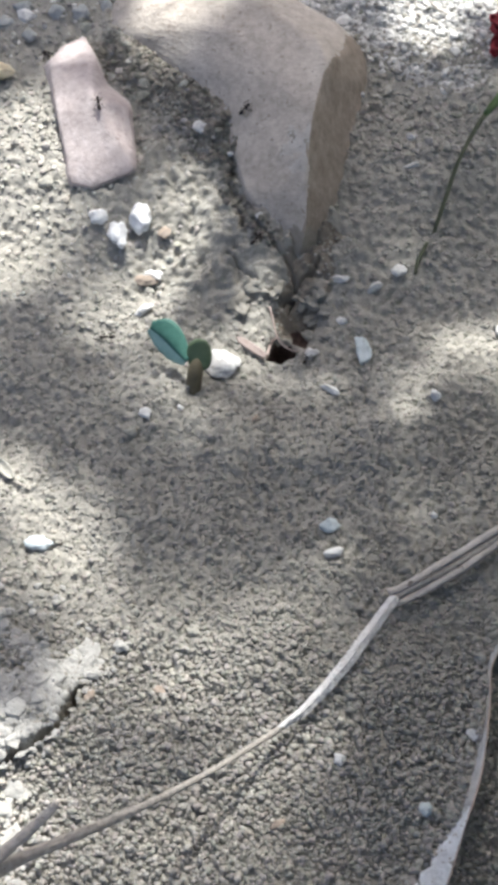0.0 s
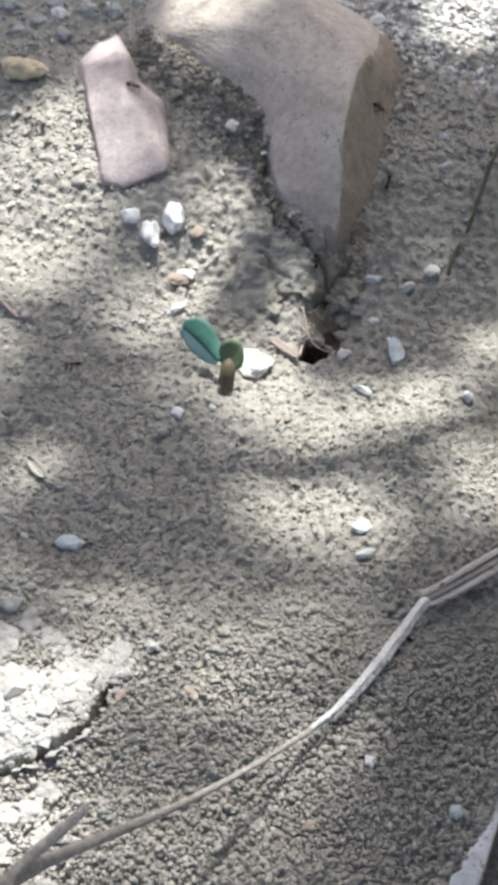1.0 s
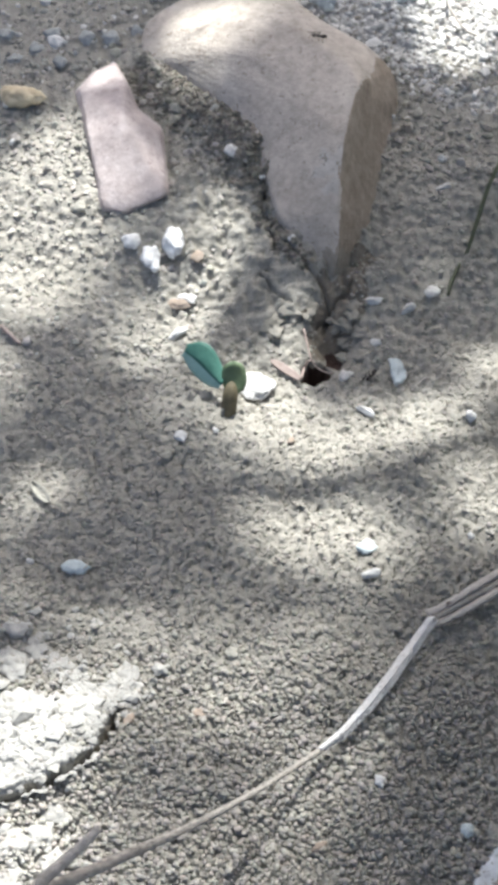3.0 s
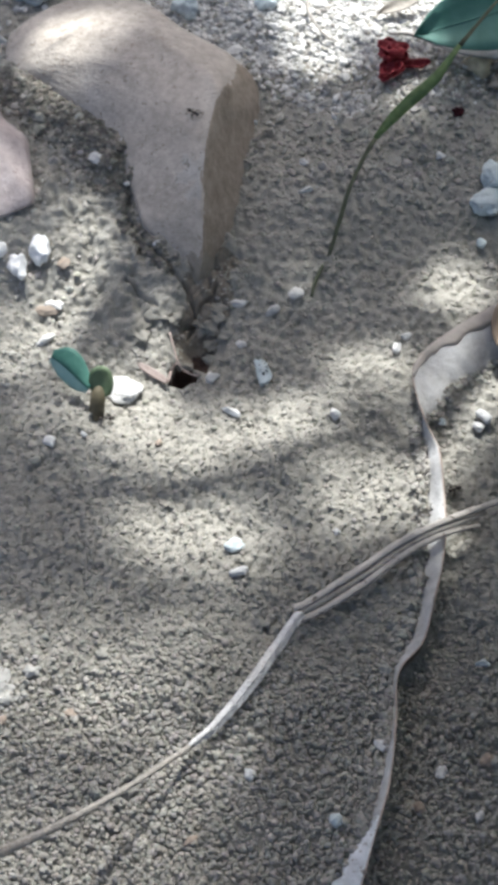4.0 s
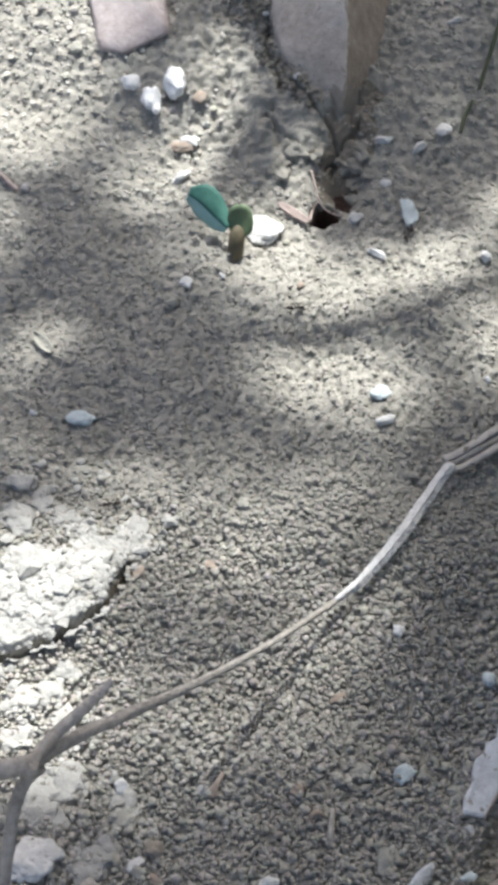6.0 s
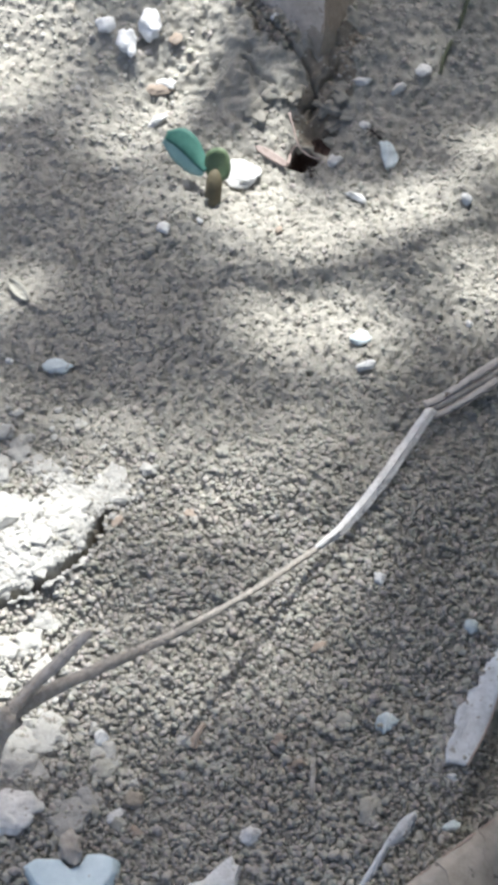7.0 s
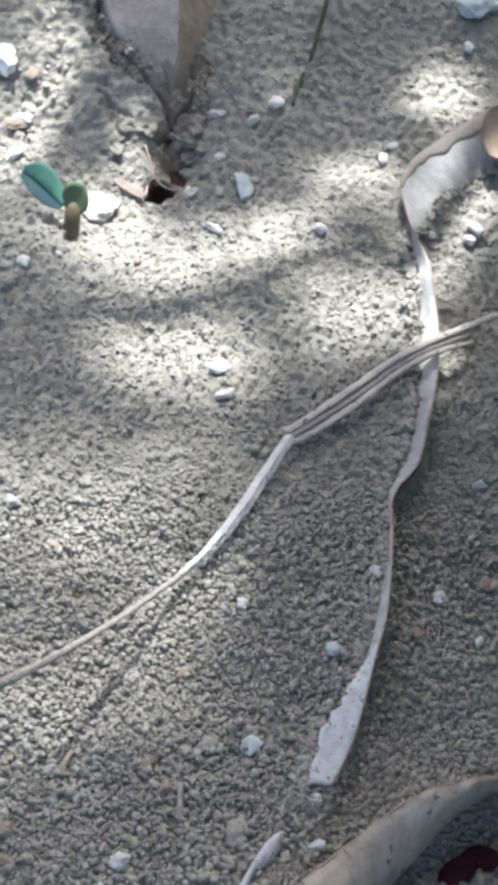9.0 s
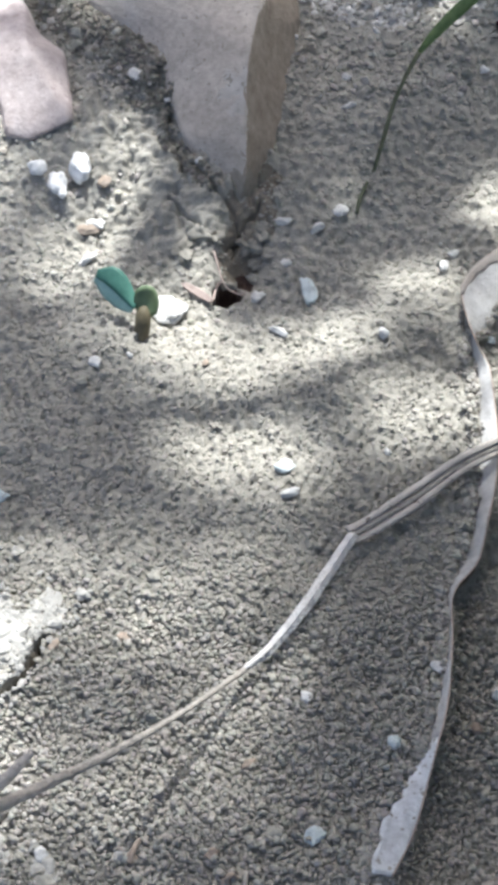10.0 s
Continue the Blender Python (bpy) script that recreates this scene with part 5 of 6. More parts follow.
def broken_slab(rim, mat, label, high, seed):
    """A flat broken stone half sunk in the soil."""
    mid = sum((Vector(q) for q in rim), Vector()) / len(rim)
    top = [Vector(q).lerp(mid, 0.14) + Vector((0, 0, high)) for q in rim]
    bm = loft(rim, top, "broken_stone", mat, None, deep=0.004, rings=(0.0, 0.5, 1.0), rise=0.6, rough=0.0006, seed=seed, levels=1)
    tagged(new("broken_stone", mesh_of(bm, "broken_stone", mat)), label, "stone", "scattered pebbles")


def lower_bits():
    """Small dull things round the pale blue stone."""
    broken_slab([(-0.0853, -0.2581, 0.0020), (-0.0817, -0.2556, 0.0021), (-0.0745, -0.2557, 0.0011), (-0.0712, -0.2588, 0.0004), (-0.0677, -0.2576, 0.0001), (-0.0658, -0.2540, 0.0002), (-0.0610, -0.2535, -0.0001), (-0.0569, -0.2551, -0.0002), (-0.0570, -0.2593, -0.0002), (-0.0604, -0.2652, -0.0002), (-0.0692, -0.2673, -0.0001), (-0.0772, -0.2665, 0.0005), (-0.0821, -0.2633, 0.0012)], SKY_STONE, "large pale blue flat stone half sunk in soil", 0.0036, 5)
    broken_slab([(-0.0403, -0.2678, 0.0006), (-0.0385, -0.2637, 0.0007), (-0.0332, -0.2623, 0.0006), (-0.0293, -0.2579, 0.0009), (-0.0261, -0.2553, 0.0010), (-0.0245, -0.2540, 0.0010), (-0.0233, -0.2572, 0.0005), (-0.0216, -0.2571, 0.0004), (-0.0228, -0.2604, -0.0000), (-0.0234, -0.2648, -0.0007), (-0.0243, -0.2704, -0.0013), (-0.0394, -0.2719, 0.0005)], CHALK, "jagged white stone chunk half sunk in soil", 0.0036, 6)
    pebble((-0.0706, -0.2530), (0.0038, 0.0056, 0.0036), TWIG, "grey-brown pebble leaning on the blue stone", 621, 0.2, rough=0.7, sink=0.1)
    pebble((-0.0535, -0.2376), (0.0030, 0.0034, 0.0022), SOILED, "blackish crumb in a soil pit", 622, 0.4, name="crumb", category="crumb", group="", rough=0.7)
    pebble((-0.0587, -0.2418), (0.0036, 0.0024, 0.0018), CHALK, WHITE, 623, 0.5)
    pebble((-0.0885, -0.2421), (0.0080, 0.0072, 0.0030), CHALK, "white three-cornered stone half sunk in soil", 624, 0.5, rough=0.6)
    for k, (x, y) in enumerate([(-0.0867, -0.2188), (-0.0803, -0.2150), (-0.0876, -0.2284), (-0.0723, -0.2423), (-0.0625, -0.2211), (-0.1016, -0.1119), (-0.0945, -0.1183), (-0.1022, -0.1260), (-0.0873, -0.1250), (-0.0631, -0.1276), (-0.0530, -0.1249)]):
        s = (0.0095, 0.0075, 0.0075, 0.0068, 0.0055, 0.0050, 0.0055, 0.0075, 0.0055, 0.0050, 0.0030)[k]
        pebble((x, y), (s, s * 0.8, 0.0018), PLASTER, "pale lime clod bedded in the soil", 640 + k, k * 1.3, name="clod", category="clod", group="lime clods", rough=1.0, sink=0.40, jag=0.5)
    for pts, mat, label in (([(-0.0335, -0.2129, 0.0015), (-0.0359, -0.2172, 0.0010), (-0.0364, -0.2203, -0.0002)], RUST, "short tan straw bit on the soil"), ([(-0.0076, -0.2277, 0.0030), (-0.0056, -0.2263, 0.0041), (-0.0035, -0.2266, 0.0018)], RUST, "short orange-brown straw bit on the soil"),
                            ([(-0.0012, -0.2246, 0.0029), (-0.0014, -0.2300, 0.0022), (-0.0017, -0.2363, 0.0008)], TWIG, "short grey straw lying on the soil")):
        bm = bmesh.new()
        tube(bm, pts, [0.0008, 0.0010, 0.0007], 5, 6)
        tagged(new("straw", mesh_of(bm, "straw", mat)), label, "straw", "loose straws")


lower_leaf()
lower_bits()
grass()
broad_leaf()
fallen_flower()
red_scraps()


def straws():
    """Loose bits of straw and thin roots."""
    for pts, r, mat, label in (
            ([(-0.1461, 0.1534, 0.0181), (-0.1427, 0.1406, 0.0153), (-0.1400, 0.1298, 0.0125)], 0.0007, ROOT, "thin reddish stem at the edge of the soil"),
            ([(0.0477, 0.1832, 0.0163), (0.0480, 0.1717, 0.0179), (0.0539, 0.1607, 0.0167), (0.0597, 0.1587, 0.0145)], 0.0006, TWIG, "thin curled dark rootlet on pale soil"),
            ([(0.0805, 0.1633, 0.0146), (0.0896, 0.1615, 0.0156), (0.1028, 0.1534, 0.0161)], 0.0006, TWIG, "thin dark strand on the soil"),
            ([(-0.1196, 0.0176, 0.0023), (-0.1157, 0.0135, 0.0019), (-0.1120, 0.0103, 0.0008)], 0.0008, ROOT, "short pinkish straw on the soil"),
            # thin dark strip that runs on below the grass tip
            ([(0.0499, 0.0474, 0.0059), (0.0468, 0.0405, 0.0042), (0.0454, 0.0351, 0.0023)], 0.0007, GREY_BLADE, "thin dark strand on the soil")):
        bm = bmesh.new()
        tube(bm, pts, [r, r * 1.1, r * 0.9, r * 0.7][:len(pts)], 5, 6)
        tagged(new("straw", mesh_of(bm, "straw", mat)), label, "straw", "loose straws")


straws()


# ---- the tree whose leaves dapple the ground ----
BACK = -SUN_WAY
U = BACK.cross(Vector((0, 0, 1))).normalized()
V = U.cross(BACK).normalized()
# sunny gaps between the leaves: middle on the ground and half sizes
GAPS = [
    (*(-0.0660, 0.0580), 0.017, 0.013),
    (*(-0.0218, -0.0257), 0.018, 0.0140), (*(-0.0017, -0.0346), 0.020, 0.0095), (*(0.0188, -0.0278), 0.016, 0.0080), (*(0.0390, -0.0198), 0.015, 0.0080),
    (*(-0.0012, -0.0683), 0.0225, 0.0125), (*(0.0150, -0.0740), 0.0135, 0.0085), (*(0.0605, -0.0544), 0.0205, 0.0115), (*(-0.0660, 0.0240), 0.021, 0.020), (*(-0.0130, -0.0080), 0.008, 0.007),
    (*(0.0690, 0.0020), 0.014, 0.009), (*(0.1011, 0.0400), 0.013, 0.011),
    (*(0.0704, 0.1938), 0.056, 0.038), (*(0.1045, -0.0062), 0.013, 0.010), (*(0.0430, 0.0443), 0.006, 0.005), (*(0.0893, -0.0342), 0.009, 0.012), (*(0.0873, -0.0680), 0.006, 0.011),
    (*(-0.1105, 0.0536), 0.042, 0.029), (*(-0.0690, 0.0475), 0.035, 0.026), (*(-0.1422, 0.0697), 0.030, 0.030), (*(-0.1218, 0.0859), 0.030, 0.018),
    (*(-0.0917, 0.1197), 0.006, 0.006), (*(-0.0520, 0.1270), 0.017, 0.011), (*(-0.0340, 0.1230), 0.013, 0.008), (*(-0.0120, 0.0148), 0.006, 0.009), (*(-0.0205, -0.0060), 0.009, 0.007),
    (*(-0.0878, -0.1492), 0.021, 0.014), (*(-0.0942, -0.1912), 0.024, 0.024), (*(-0.1082, -0.1632), 0.02, 0.03),
    (*(-0.0267, -0.0046), 0.012, 0.009), (*(0.0848, 0.1154), 0.009, 0.007),
    (*(-0.0790, -0.0800), 0.016, 0.011), (*(0.0502, 0.1462), 0.012, 0.012), (*(-0.1260, -0.0141), 0.02, 0.02),
]
# thinner foliage: some sun comes through
THIN = [
    (*(0.0050, -0.1080), 0.060, 0.024, 0.48, 3.5), (*(-0.0160, -0.1280), 0.036, 0.026, 0.36, 3.5), (*(-0.0450, -0.1891), 0.060, 0.034, 0.17, 3.5),
    (*(-0.0520, -0.1356), 0.040, 0.018, 0.15, 3.5), (*(-0.0059, -0.2116), 0.030, 0.020, 0.60, 3.5), (*(0.0360, -0.1500), 0.030, 0.025, 0.60, 3.5),
    (*(-0.0862, -0.0965), 0.035, 0.014, 0.20, 3.5), (*(-0.0530, -0.1043), 0.028, 0.018, 0.25, 3.5), (*(-0.0985, -0.0580), 0.028, 0.019, 0.09, 1.6),
    (*(-0.0300, 0.1230), 0.020, 0.012, 0.70, 2.2), (*(-0.0094, -0.1573), 0.030, 0.026, 0.36, 3.5), (*(-0.0459, -0.1340), 0.030, 0.020, 0.25, 3.5),
    (*(0.0060, -0.1651), 0.030, 0.024, 0.46, 3.5), (*(-0.0010, -0.0544), 0.055, 0.032, 0.56, 2.5), (*(-0.0470, -0.0248), 0.030, 0.020, 0.40, 2.5), (*(0.0661, -0.0276), 0.030, 0.020, 0.60, 2.5),
]


def leaf_meshes(leaves, name, parent, label, origin):
    """Small pointed leaves, each folded a little along its midrib, joined into one spray."""
    co, faces = [], []
    for c, a, b, length, width in leaves:
        up = a.cross(b)
        k = len(co)
        c = c - origin
        co += [c - a * length / 2, c - a * length * 0.1 + b * width / 2 + up * width * 0.15, c + a * length * 0.25 + b * width * 0.38 + up * width * 0.12, c + a * length / 2,
               c + a * length * 0.25 - b * width * 0.38 + up * width * 0.12, c - a * length * 0.1 - b * width / 2 + up * width * 0.15, c]
        faces += [(k, k + 1, k + 6), (k + 1, k + 2, k + 6), (k + 2, k + 3, k + 6), (k + 3, k + 4, k + 6), (k + 4, k + 5, k + 6), (k + 5, k, k + 6)]
    me = bpy.data.meshes.new(name)
    me.from_pydata([tuple(q) for q in co], [], faces)
    me.materials.append(CROWN)
    ob = new(name, me)
    ob.parent = parent
    return tagged(ob, label)


def shade_tree():
    rnd = random.Random(77)
    thing = empty("shade_tree", (0.60, 1.65, float(terrain(0.60, 1.65))))
    o = Vector(thing.location)
    leaves, swaying = [], []
    for k in range(25200):
        if k < 18000:
            gx, gy = rnd.uniform(-0.20, 0.20), rnd.uniform(-0.34, 0.27)
        elif k >= 24000:
            gx, gy = rnd.uniform(0.012, 0.085), rnd.uniform(0.048, 0.118)
        else:
            gx, gy = rnd.uniform(-0.60, 0.60), rnd.uniform(-0.75, 0.75)
            if (gx / 0.6) ** 2 + (gy / 0.75) ** 2 > rnd.uniform(0.6, 1.0):
                continue
        far = rnd.uniform(1.25, 1.65)
        a = Vector((rnd.gauss(0, 1), rnd.gauss(0, 1), rnd.gauss(0, 0.6))).normalized()
        b = a.cross(BACK + Vector((rnd.gauss(0, 0.5), rnd.gauss(0, 0.5), rnd.gauss(0, 0.5)))).normalized()
        length, width = (rnd.uniform(0.013, 0.022), rnd.uniform(0.008, 0.011)) if k < 18000 else (rnd.uniform(0.020, 0.032), rnd.uniform(0.010, 0.015))
        open_sky = False
        for s, t in ((0, 0), (-0.5, 0), (0.5, 0), (-0.1, 0.5), (-0.1, -0.5), (0.25, 0.38), (0.25, -0.38)):
            q = Vector((gx, gy, 0)) + a * length * s + b * width * t
            q = q - SUN_WAY * (q.z / SUN_WAY.z)
            for x, y, rx, ry in GAPS:
                if ((q.x - x) / rx) ** 2 + ((q.y - y) / ry) ** 2 < 1:
                    open_sky = True
        for x, y, rx, ry, share, high in THIN:
            d = math.hypot((gx - x) / rx, (gy - y) / ry)
            if d < 1.35:
                far = high * rnd.uniform(0.86, 1.14)
                open_sky |= rnd.random() > share + (1 - share) * float(smooth(0.65, 1.35, d))
        if open_sky:
            continue
        leaf = (Vector((gx, gy, 0)) + BACK * far, a, b, length, width)
        (swaying if math.hypot(gx - 0.010, (gy - 0.030) * 0.9) < 0.021 else leaves).append(leaf)
    leaf_meshes(leaves, "crown", thing, "dense small green leaves with sunny gaps", o)
    parts = [leaf_meshes(swaying, "leaf_spray", thing, "loose leaf spray moved by the wind", o)]
    for count, (gx, gy), (rx, ry) in ((95, (0.0020, -0.0660), (0.034, 0.014)), (26, (0.012, -0.028), (0.045, 0.016)), (14, (0.066, -0.050), (0.018, 0.014)), (70, (-0.0790, -0.0800), (0.020, 0.015))):
        loose = []
        for _ in range(count):
            a = Vector((rnd.gauss(0, 1), rnd.gauss(0, 1), rnd.gauss(0, 0.4))).normalized()
            b = a.cross(BACK + Vector((rnd.gauss(0, 0.3), rnd.gauss(0, 0.3), rnd.gauss(0, 0.3)))).normalized()
            loose.append((Vector((gx + rnd.uniform(-rx, rx), gy + rnd.uniform(-ry, ry), 0)) + BACK * rnd.uniform(1.3, 1.6), a, b, rnd.uniform(0.018, 0.028), rnd.uniform(0.010, 0.013)))
        parts.append(leaf_meshes(loose, "leaf_spray", thing, "loose leaf spray moved by the wind", o))
    bm = bmesh.new()
    tube(bm, [(0, 0, -0.1), (0.02, 0.01, 0.4), (-0.03, -0.02, 0.7), (-0.05, -0.05, 0.95)], [0.075, 0.058, 0.050, 0.040], 6, 14, 1.0, 0.05)
    part("trunk", bm, BARK, thing, "grey-brown tapered trunk")
    for end in ((-0.3, -0.2, 2.2), (-0.6, 0.3, 3.1), (-0.25, -0.35, 1.40), (-0.75, -0.45, 1.46), (-0.9, -0.9, 1.40), (-0.35, -0.95, 1.42), (0.1, -0.6, 1.48)):
        bm = bmesh.new()
        e = Vector(end)
        s = Vector((-0.035, -0.03, 0.78))
        tube(bm, [tuple(s), tuple(s.lerp(e, 0.45) + Vector((0, 0, 0.16))), tuple(e + Vector((0, 0, 0.06)))], [0.028, 0.016, 0.006], 6, 9, 1.0, 0.05)
        part("limb", bm, BARK, thing)
    # a thin bough whose shadow crosses the sunny patch before the nest
    bm = bmesh.new()
    line = [Vector((x, y, 0)) + BACK * 0.82 - o for x, y in [(-0.0643, -0.0618), (-0.0432, -0.0490), (-0.0283, -0.0524), (-0.0134, -0.0541), (0.0043, -0.0517), (0.0260, -0.0469), (0.0459, -0.0380), (0.0706, -0.0255), (0.0997, -0.0099)]]
    line += [line[-1] + Vector((0.15, 0.35, 0.10)), Vector((-0.02, -0.01, 0.70))]
    tube(bm, [tuple(q) for q in line], [0.0015, 0.0026, 0.0034, 0.0036, 0.0036, 0.0036, 0.0034, 0.0036, 0.0040, 0.006, 0.012], 6, 8, 1.0, 0.05)
    part("bough", bm, BARK, thing)
    tagged(thing, "small-leaved tree shading the ground from behind", "tree")
    return parts


SPRAYS = shade_tree()


def shrub():
    """An unseen leafy shrub, added beside the nest so its broad leaves keep the sky off the soil."""
    rnd = random.Random(9)
    thing = empty("shrub", (0.27, -0.14, float(terrain(0.27, -0.14))))
    for k in range(7):
        bm = bmesh.new()
        w = k * 0.9
        tip = (0.11 * math.cos(w), 0.20 * math.sin(w), 0.30 + 0.03 * (k % 3))
        tube(bm, [(0, 0, -0.01), (tip[0] * 0.4, tip[1] * 0.4, 0.15), tip], [0.006, 0.005, 0.002], 5, 7)
        part("stem", bm, BARK, thing)
    for k in range(1200):
        x, y, z = rnd.uniform(-0.150, 0.24), rnd.uniform(-0.26, 0.18), rnd.uniform(0.05, 0.38)
        z = max(z, 0.20 + 0.1 * rnd.random()) if x < -0.09 else z
        if k > 950:
            x, y, z = rnd.uniform(-0.10, 0.0), rnd.uniform(-0.20, 0.12), rnd.uniform(0.03, 0.16)
        a = Vector((rnd.gauss(0, 1), rnd.gauss(0, 1), rnd.gauss(0, 0.4))).normalized()
        b = a.cross(Vector((rnd.gauss(-0.4, 0.4), rnd.gauss(0, 0.4), 1))).normalized()
        bm = bmesh.new()
        blade(bm, (x, y, z), a, b, rnd.uniform(0.05, 0.075), rnd.uniform(0.022, 0.032), 0.0006, cup=0.12, point=0.8, bend=-0.2, rows_along=6, lanes=(-1, -0.33, 0.33, 1))
        part("leaf", bm, BIG_GREEN, thing)
    return tagged(thing, "unseen leafy green shrub added to shade the dead leaves", "shrub")


shrub()


# ---- ants ----
def ant_body():
    """A black ant facing +x, about 6 mm long, feet on z = 0."""
    thing = empty("ant")

    def ball(name, at, size, label=""):
        bm = bmesh.new()
        bmesh.ops.create_icosphere(bm, subdivisions=2, radius=1.0)
        for v in bm.verts:
            p = v.co
            v.co = Vector(at) + Vector((p.x * size[0] * (1 - 0.18 * p.x), p.y * size[1], p.z * size[2]))
        return part(name, bm, ANT, thing, label)

    ball("abdomen", (-0.0021, 0, 0.0012), (0.0013, 0.00078, 0.00072), "glossy black oval abdomen")
    ball("thorax", (0.0003, 0, 0.00115), (0.0011, 0.00045, 0.00045))
    ball("waist", (-0.00075, 0, 0.0011), (0.0003, 0.00024, 0.00030))
    ball("head", (0.0019, 0, 0.00120), (0.00080, 0.00066, 0.00052))
    for k, (x, reach) in enumerate(((0.0008, 0.0016), (0.0003, 0.0002), (-0.0002, -0.0019))):
        for side in (-1, 1):
            bm = bmesh.new()
            tube(bm, [(x, side * 0.0003, 0.0011), (x + reach * 0.45, side * 0.0013, 0.0019), (x + reach, side * 0.0024, 0.0)], [0.00015, 0.00013, 0.00008], 4, 5)
            part("leg", bm, ANT, thing)["step"] = (k + (side > 0)) % 2
    for side in (-1, 1):
        bm = bmesh.new()
        tube(bm, [(0.0024, side * 0.0003, 0.0014), (0.0030, side * 0.0009, 0.0019), (0.0040, side * 0.0011, 0.0012)], [0.0001, 0.0001, 0.00008], 4, 5)
        part("antenna", bm, ANT, thing)
    return tagged(thing, "black ant walking near its nest", "ant", "ants round the nest")


# each ant's way: seconds and a place on the ground or stone
ROUTES = [
    [(0, (-0.0188, 0.0940)), (0.3, (0.0186, 0.1104)), (0.5, (0.0136, 0.1081)), (1, (0.0188, 0.0981)), (1.4, (0.0300, 0.1150)), (2.2, (0.0330, 0.1700)), (3.1, (0.0500, 0.2300)), (10, (0.1000, 0.3500))],
    [(0, (-0.0763, 0.0939)), (0.3, (-0.0804, 0.1125)), (0.5, (-0.0889, 0.1107)), (1, (-0.0757, 0.1047)), (1.4, (-0.0960, 0.1150)), (2.2, (-0.1500, 0.1200)), (10, (-0.2000, 0.1200))],
    [(0, (-0.1000, 0.1330)), (0.2, (-0.0920, 0.1200)), (0.5, (-0.0828, 0.0933)), (0.8, (-0.1010, 0.0950)), (1.6, (-0.1500, 0.0900)), (10, (-0.2200, 0.0900))],
    [(0, (0.0059, -0.0020)), (0.5, (0.0136, 0.0216)), (1, (0.0215, 0.0720)), (1.5, (0.0310, 0.1000)), (2.2, (0.0200, 0.1350)), (3.5, (-0.0190, 0.1303)), (4, (0.0027, 0.0938)), (4.6, (0.0230, 0.0900)), (5.5, (0.0400, 0.1300)), (6.2, (0.0600, 0.2000)), (10, (0.1200, 0.3200))],
    [(0, (-0.0030, 0.0045)), (0.5, (0.0180, -0.0002)), (1, (0.0058, 0.0025)), (1.5, (0.0301, 0.0031)), (2.2, (0.0187, 0.0011)), (3.5, (0.0146, -0.0050)), (4, (0.0274, 0.0016)), (4.5, (-0.0030, 0.0045)), (10, (-0.0030, 0.0045))],
    [(0, (-0.0662, 0.0046)), (0.5, (-0.0695, 0.0044)), (1, (-0.0896, -0.0124)), (1.5, (-0.0987, -0.0012)), (2.2, (-0.1400, 0.0100)), (10, (-0.2500, 0.0300))],
    [(0, (0.0514, -0.0927)), (0.3, (0.0470, -0.1018)), (1, (0.0309, -0.1174)), (2, (-0.0520, -0.0359)), (3.0, (-0.1150, -0.0600)), (4.0, (-0.1150, -0.1000)), (5, (-0.0272, -0.1162)), (6.2, (-0.0800, -0.1200)), (7.2, (-0.1500, -0.1200)), (10, (-0.2500, -0.1200))],
    [(0, (-0.0141, 0.0414)), (0.5, (-0.0080, 0.0484)), (1, (-0.0030, 0.0360)), (1.6, (-0.0030, 0.0045)), (10, (-0.0030, 0.0045))],
    [(0, (0.1300, 0.0000)), (1, (0.0800, 0.0100)), (1.5, (0.0376, 0.0048)), (2, (0.0444, -0.0318)), (2.8, (0.1150, -0.0300)), (3.6, (0.1150, -0.0400)), (4.5, (0.0665, -0.0689)), (5, (0.0551, -0.0303)), (5.5, (0.0172, -0.0211)), (6.3, (0.0300, 0.0000)), (7.5, (0.0167, 0.0146)), (8, (0.0353, -0.0415)), (8.5, (0.0559, -0.0580)), (9, (0.1100, -0.0900)), (10, (0.1800, -0.1200))],
    [(0, (-0.0030, 0.0045)), (3.2, (-0.0030, 0.0045)), (4, (-0.0300, -0.0220)), (4.5, (-0.0488, -0.0117)), (5, (-0.0350, -0.0280)), (5.5, (-0.0179, -0.0350)), (6, (-0.0138, -0.0438)), (6.8, (0.0000, -0.0120)), (7.2, (-0.0030, 0.0045)), (10, (-0.0030, 0.0045))],
]


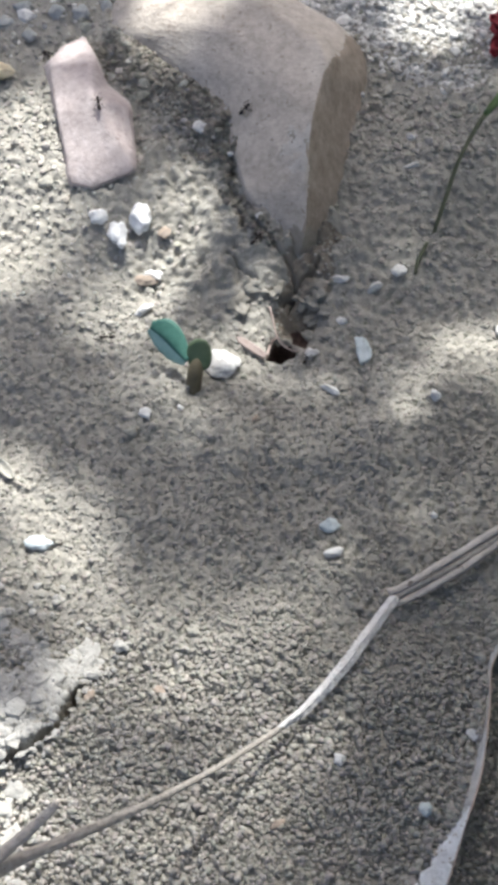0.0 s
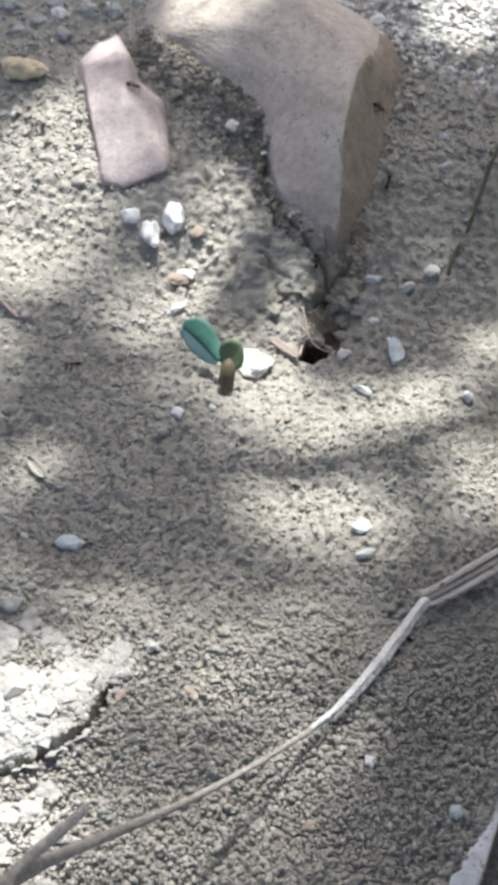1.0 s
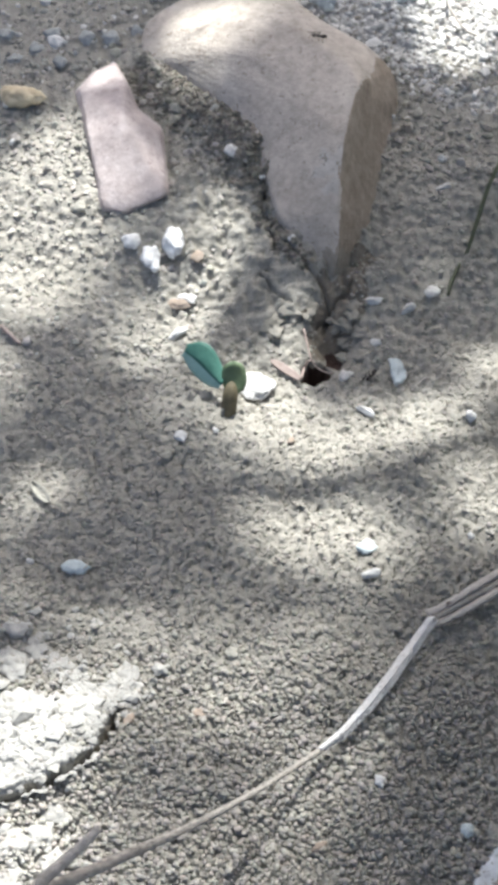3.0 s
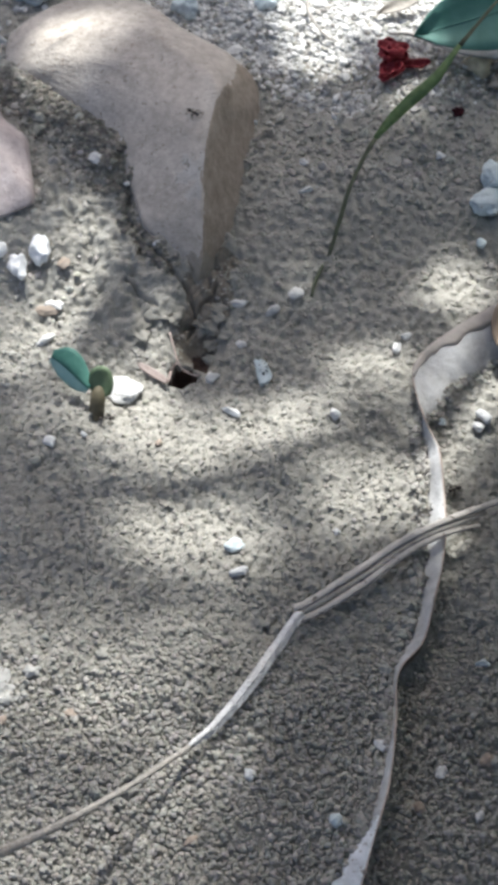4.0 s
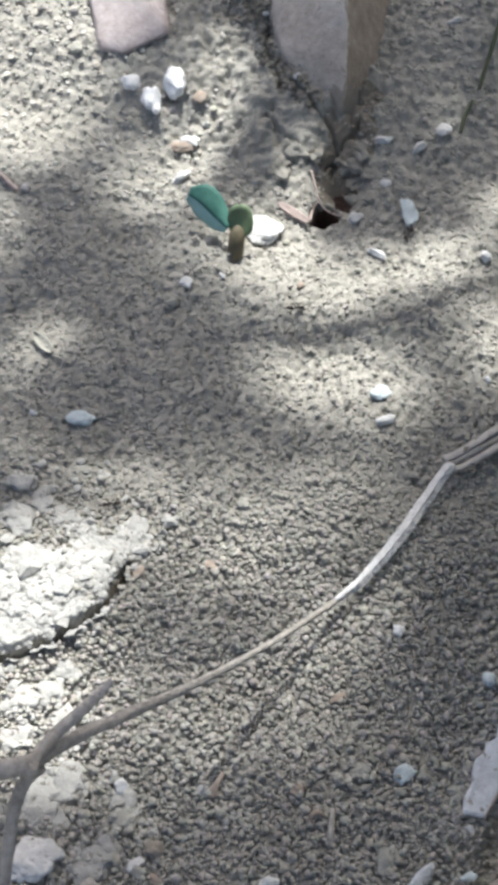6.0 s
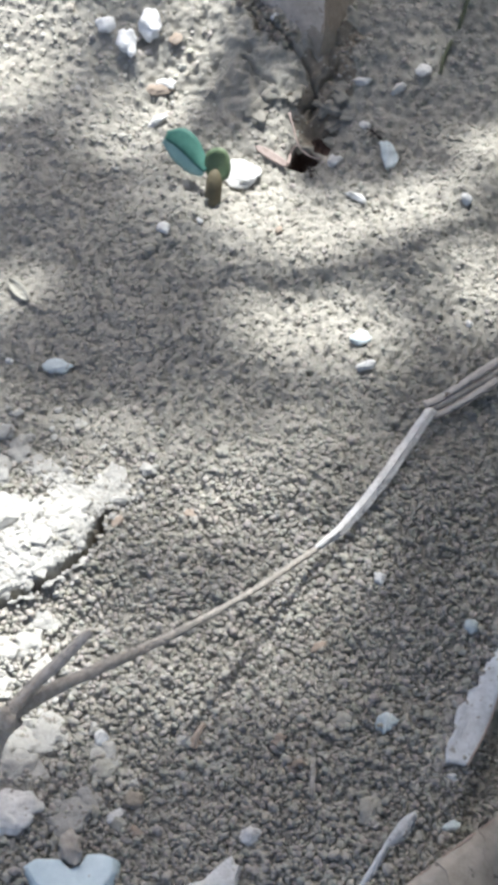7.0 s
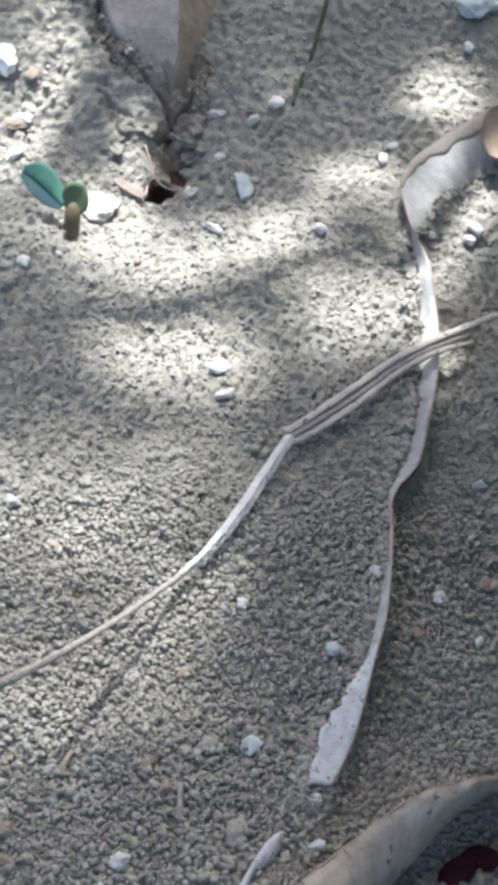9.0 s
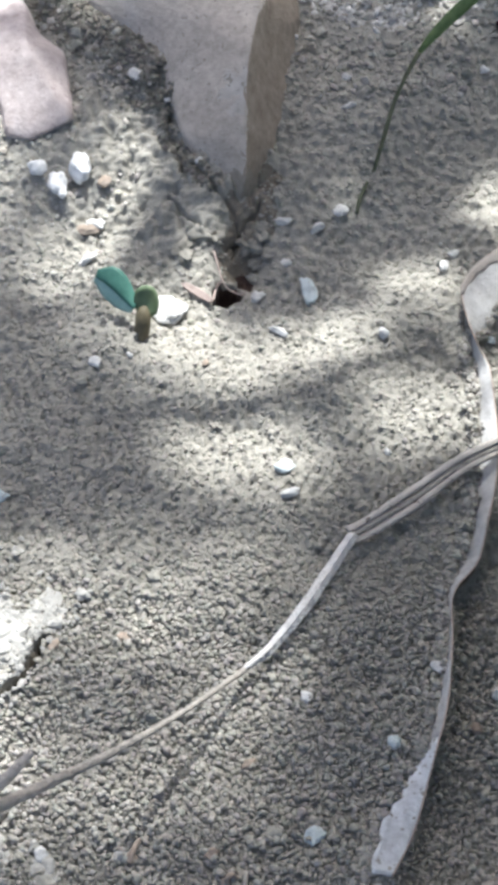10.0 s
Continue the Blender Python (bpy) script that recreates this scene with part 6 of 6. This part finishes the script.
def motions():
    ant = ant_body()
    ants = [ant] + [copy_thing(ant, pose(0, 0, 0)) for _ in ROUTES[1:]]
    for k, (it, route) in enumerate(zip(ants, ROUTES)):
        times = [r[0] for r in route]
        rows, heading, last = [], None, None
        for t in np.arange(0.0, 10.001, 0.1):
            x = float(np.interp(t, times, [r[1][0] for r in route])) + 0.0012 * math.sin(5.1 * t + k)
            y = float(np.interp(t, times, [r[1][1] for r in route])) + 0.0012 * math.sin(4.3 * t + 2 * k)
            ahead = float(np.interp(t + 0.15, times, [r[1][0] for r in route])), float(np.interp(t + 0.15, times, [r[1][1] for r in route]))
            behind = float(np.interp(t - 0.15, times, [r[1][0] for r in route])), float(np.interp(t - 0.15, times, [r[1][1] for r in route]))
            way = math.degrees(math.atan2(ahead[1] - behind[1], ahead[0] - behind[0]))
            if heading is None:
                heading = way
            turn = (way - heading + 180) % 360 - 180
            heading += max(-40, min(40, turn))
            z = surface(x, y)
            c, s = math.cos(radians(heading)) * 0.003, math.sin(radians(heading)) * 0.003
            tilt = math.degrees(math.atan2(surface(x - c, y - s) - surface(x + c, y + s), 0.006))
            rows.append((float(t), pose(x, y, z + 0.0007, 0, 0, heading) @ pose(0, 0, 0, 0, max(-45, min(45, tilt)), 0)))
        walk(it, rows)
        # the legs step in two sets of three
        for leg in it.children:
            if leg.name.split(".")[0] == "leg":
                swing = 9 if leg["step"] else -9
                walk(leg, [(float(t), pose(0, 0, 0, 0, 0, swing * (-1) ** n)) for n, t in enumerate(np.arange(0.0, 10.001, 0.2))])
    away = U * 0.055 + V * 0.01
    still, gone = pose(0, 0, 0), Matrix.Translation(away)
    walk(SPRAYS[0], [(0.0, still), (4.7, still), (5.0, Matrix.Translation(away * 0.7)), (5.15, gone), (5.3, Matrix.Translation(away * 0.8)), (5.5, still), (10.0, still)])
    # a gust at the start swings the loose sprays aside
    off = Matrix.Translation(U * 0.19 + V * -0.02)
    for spray in SPRAYS[1:4]:
        walk(spray, [(0.0, still), (0.08, Matrix.Translation(U * 0.015)), (0.3, off), (10.0, off)])
    over_crust = Matrix.Translation(V * 0.052 - U * 0.012)
    walk(SPRAYS[4], [(0.0, over_crust), (0.15, over_crust), (0.6, still), (10.0, still)])


motions()
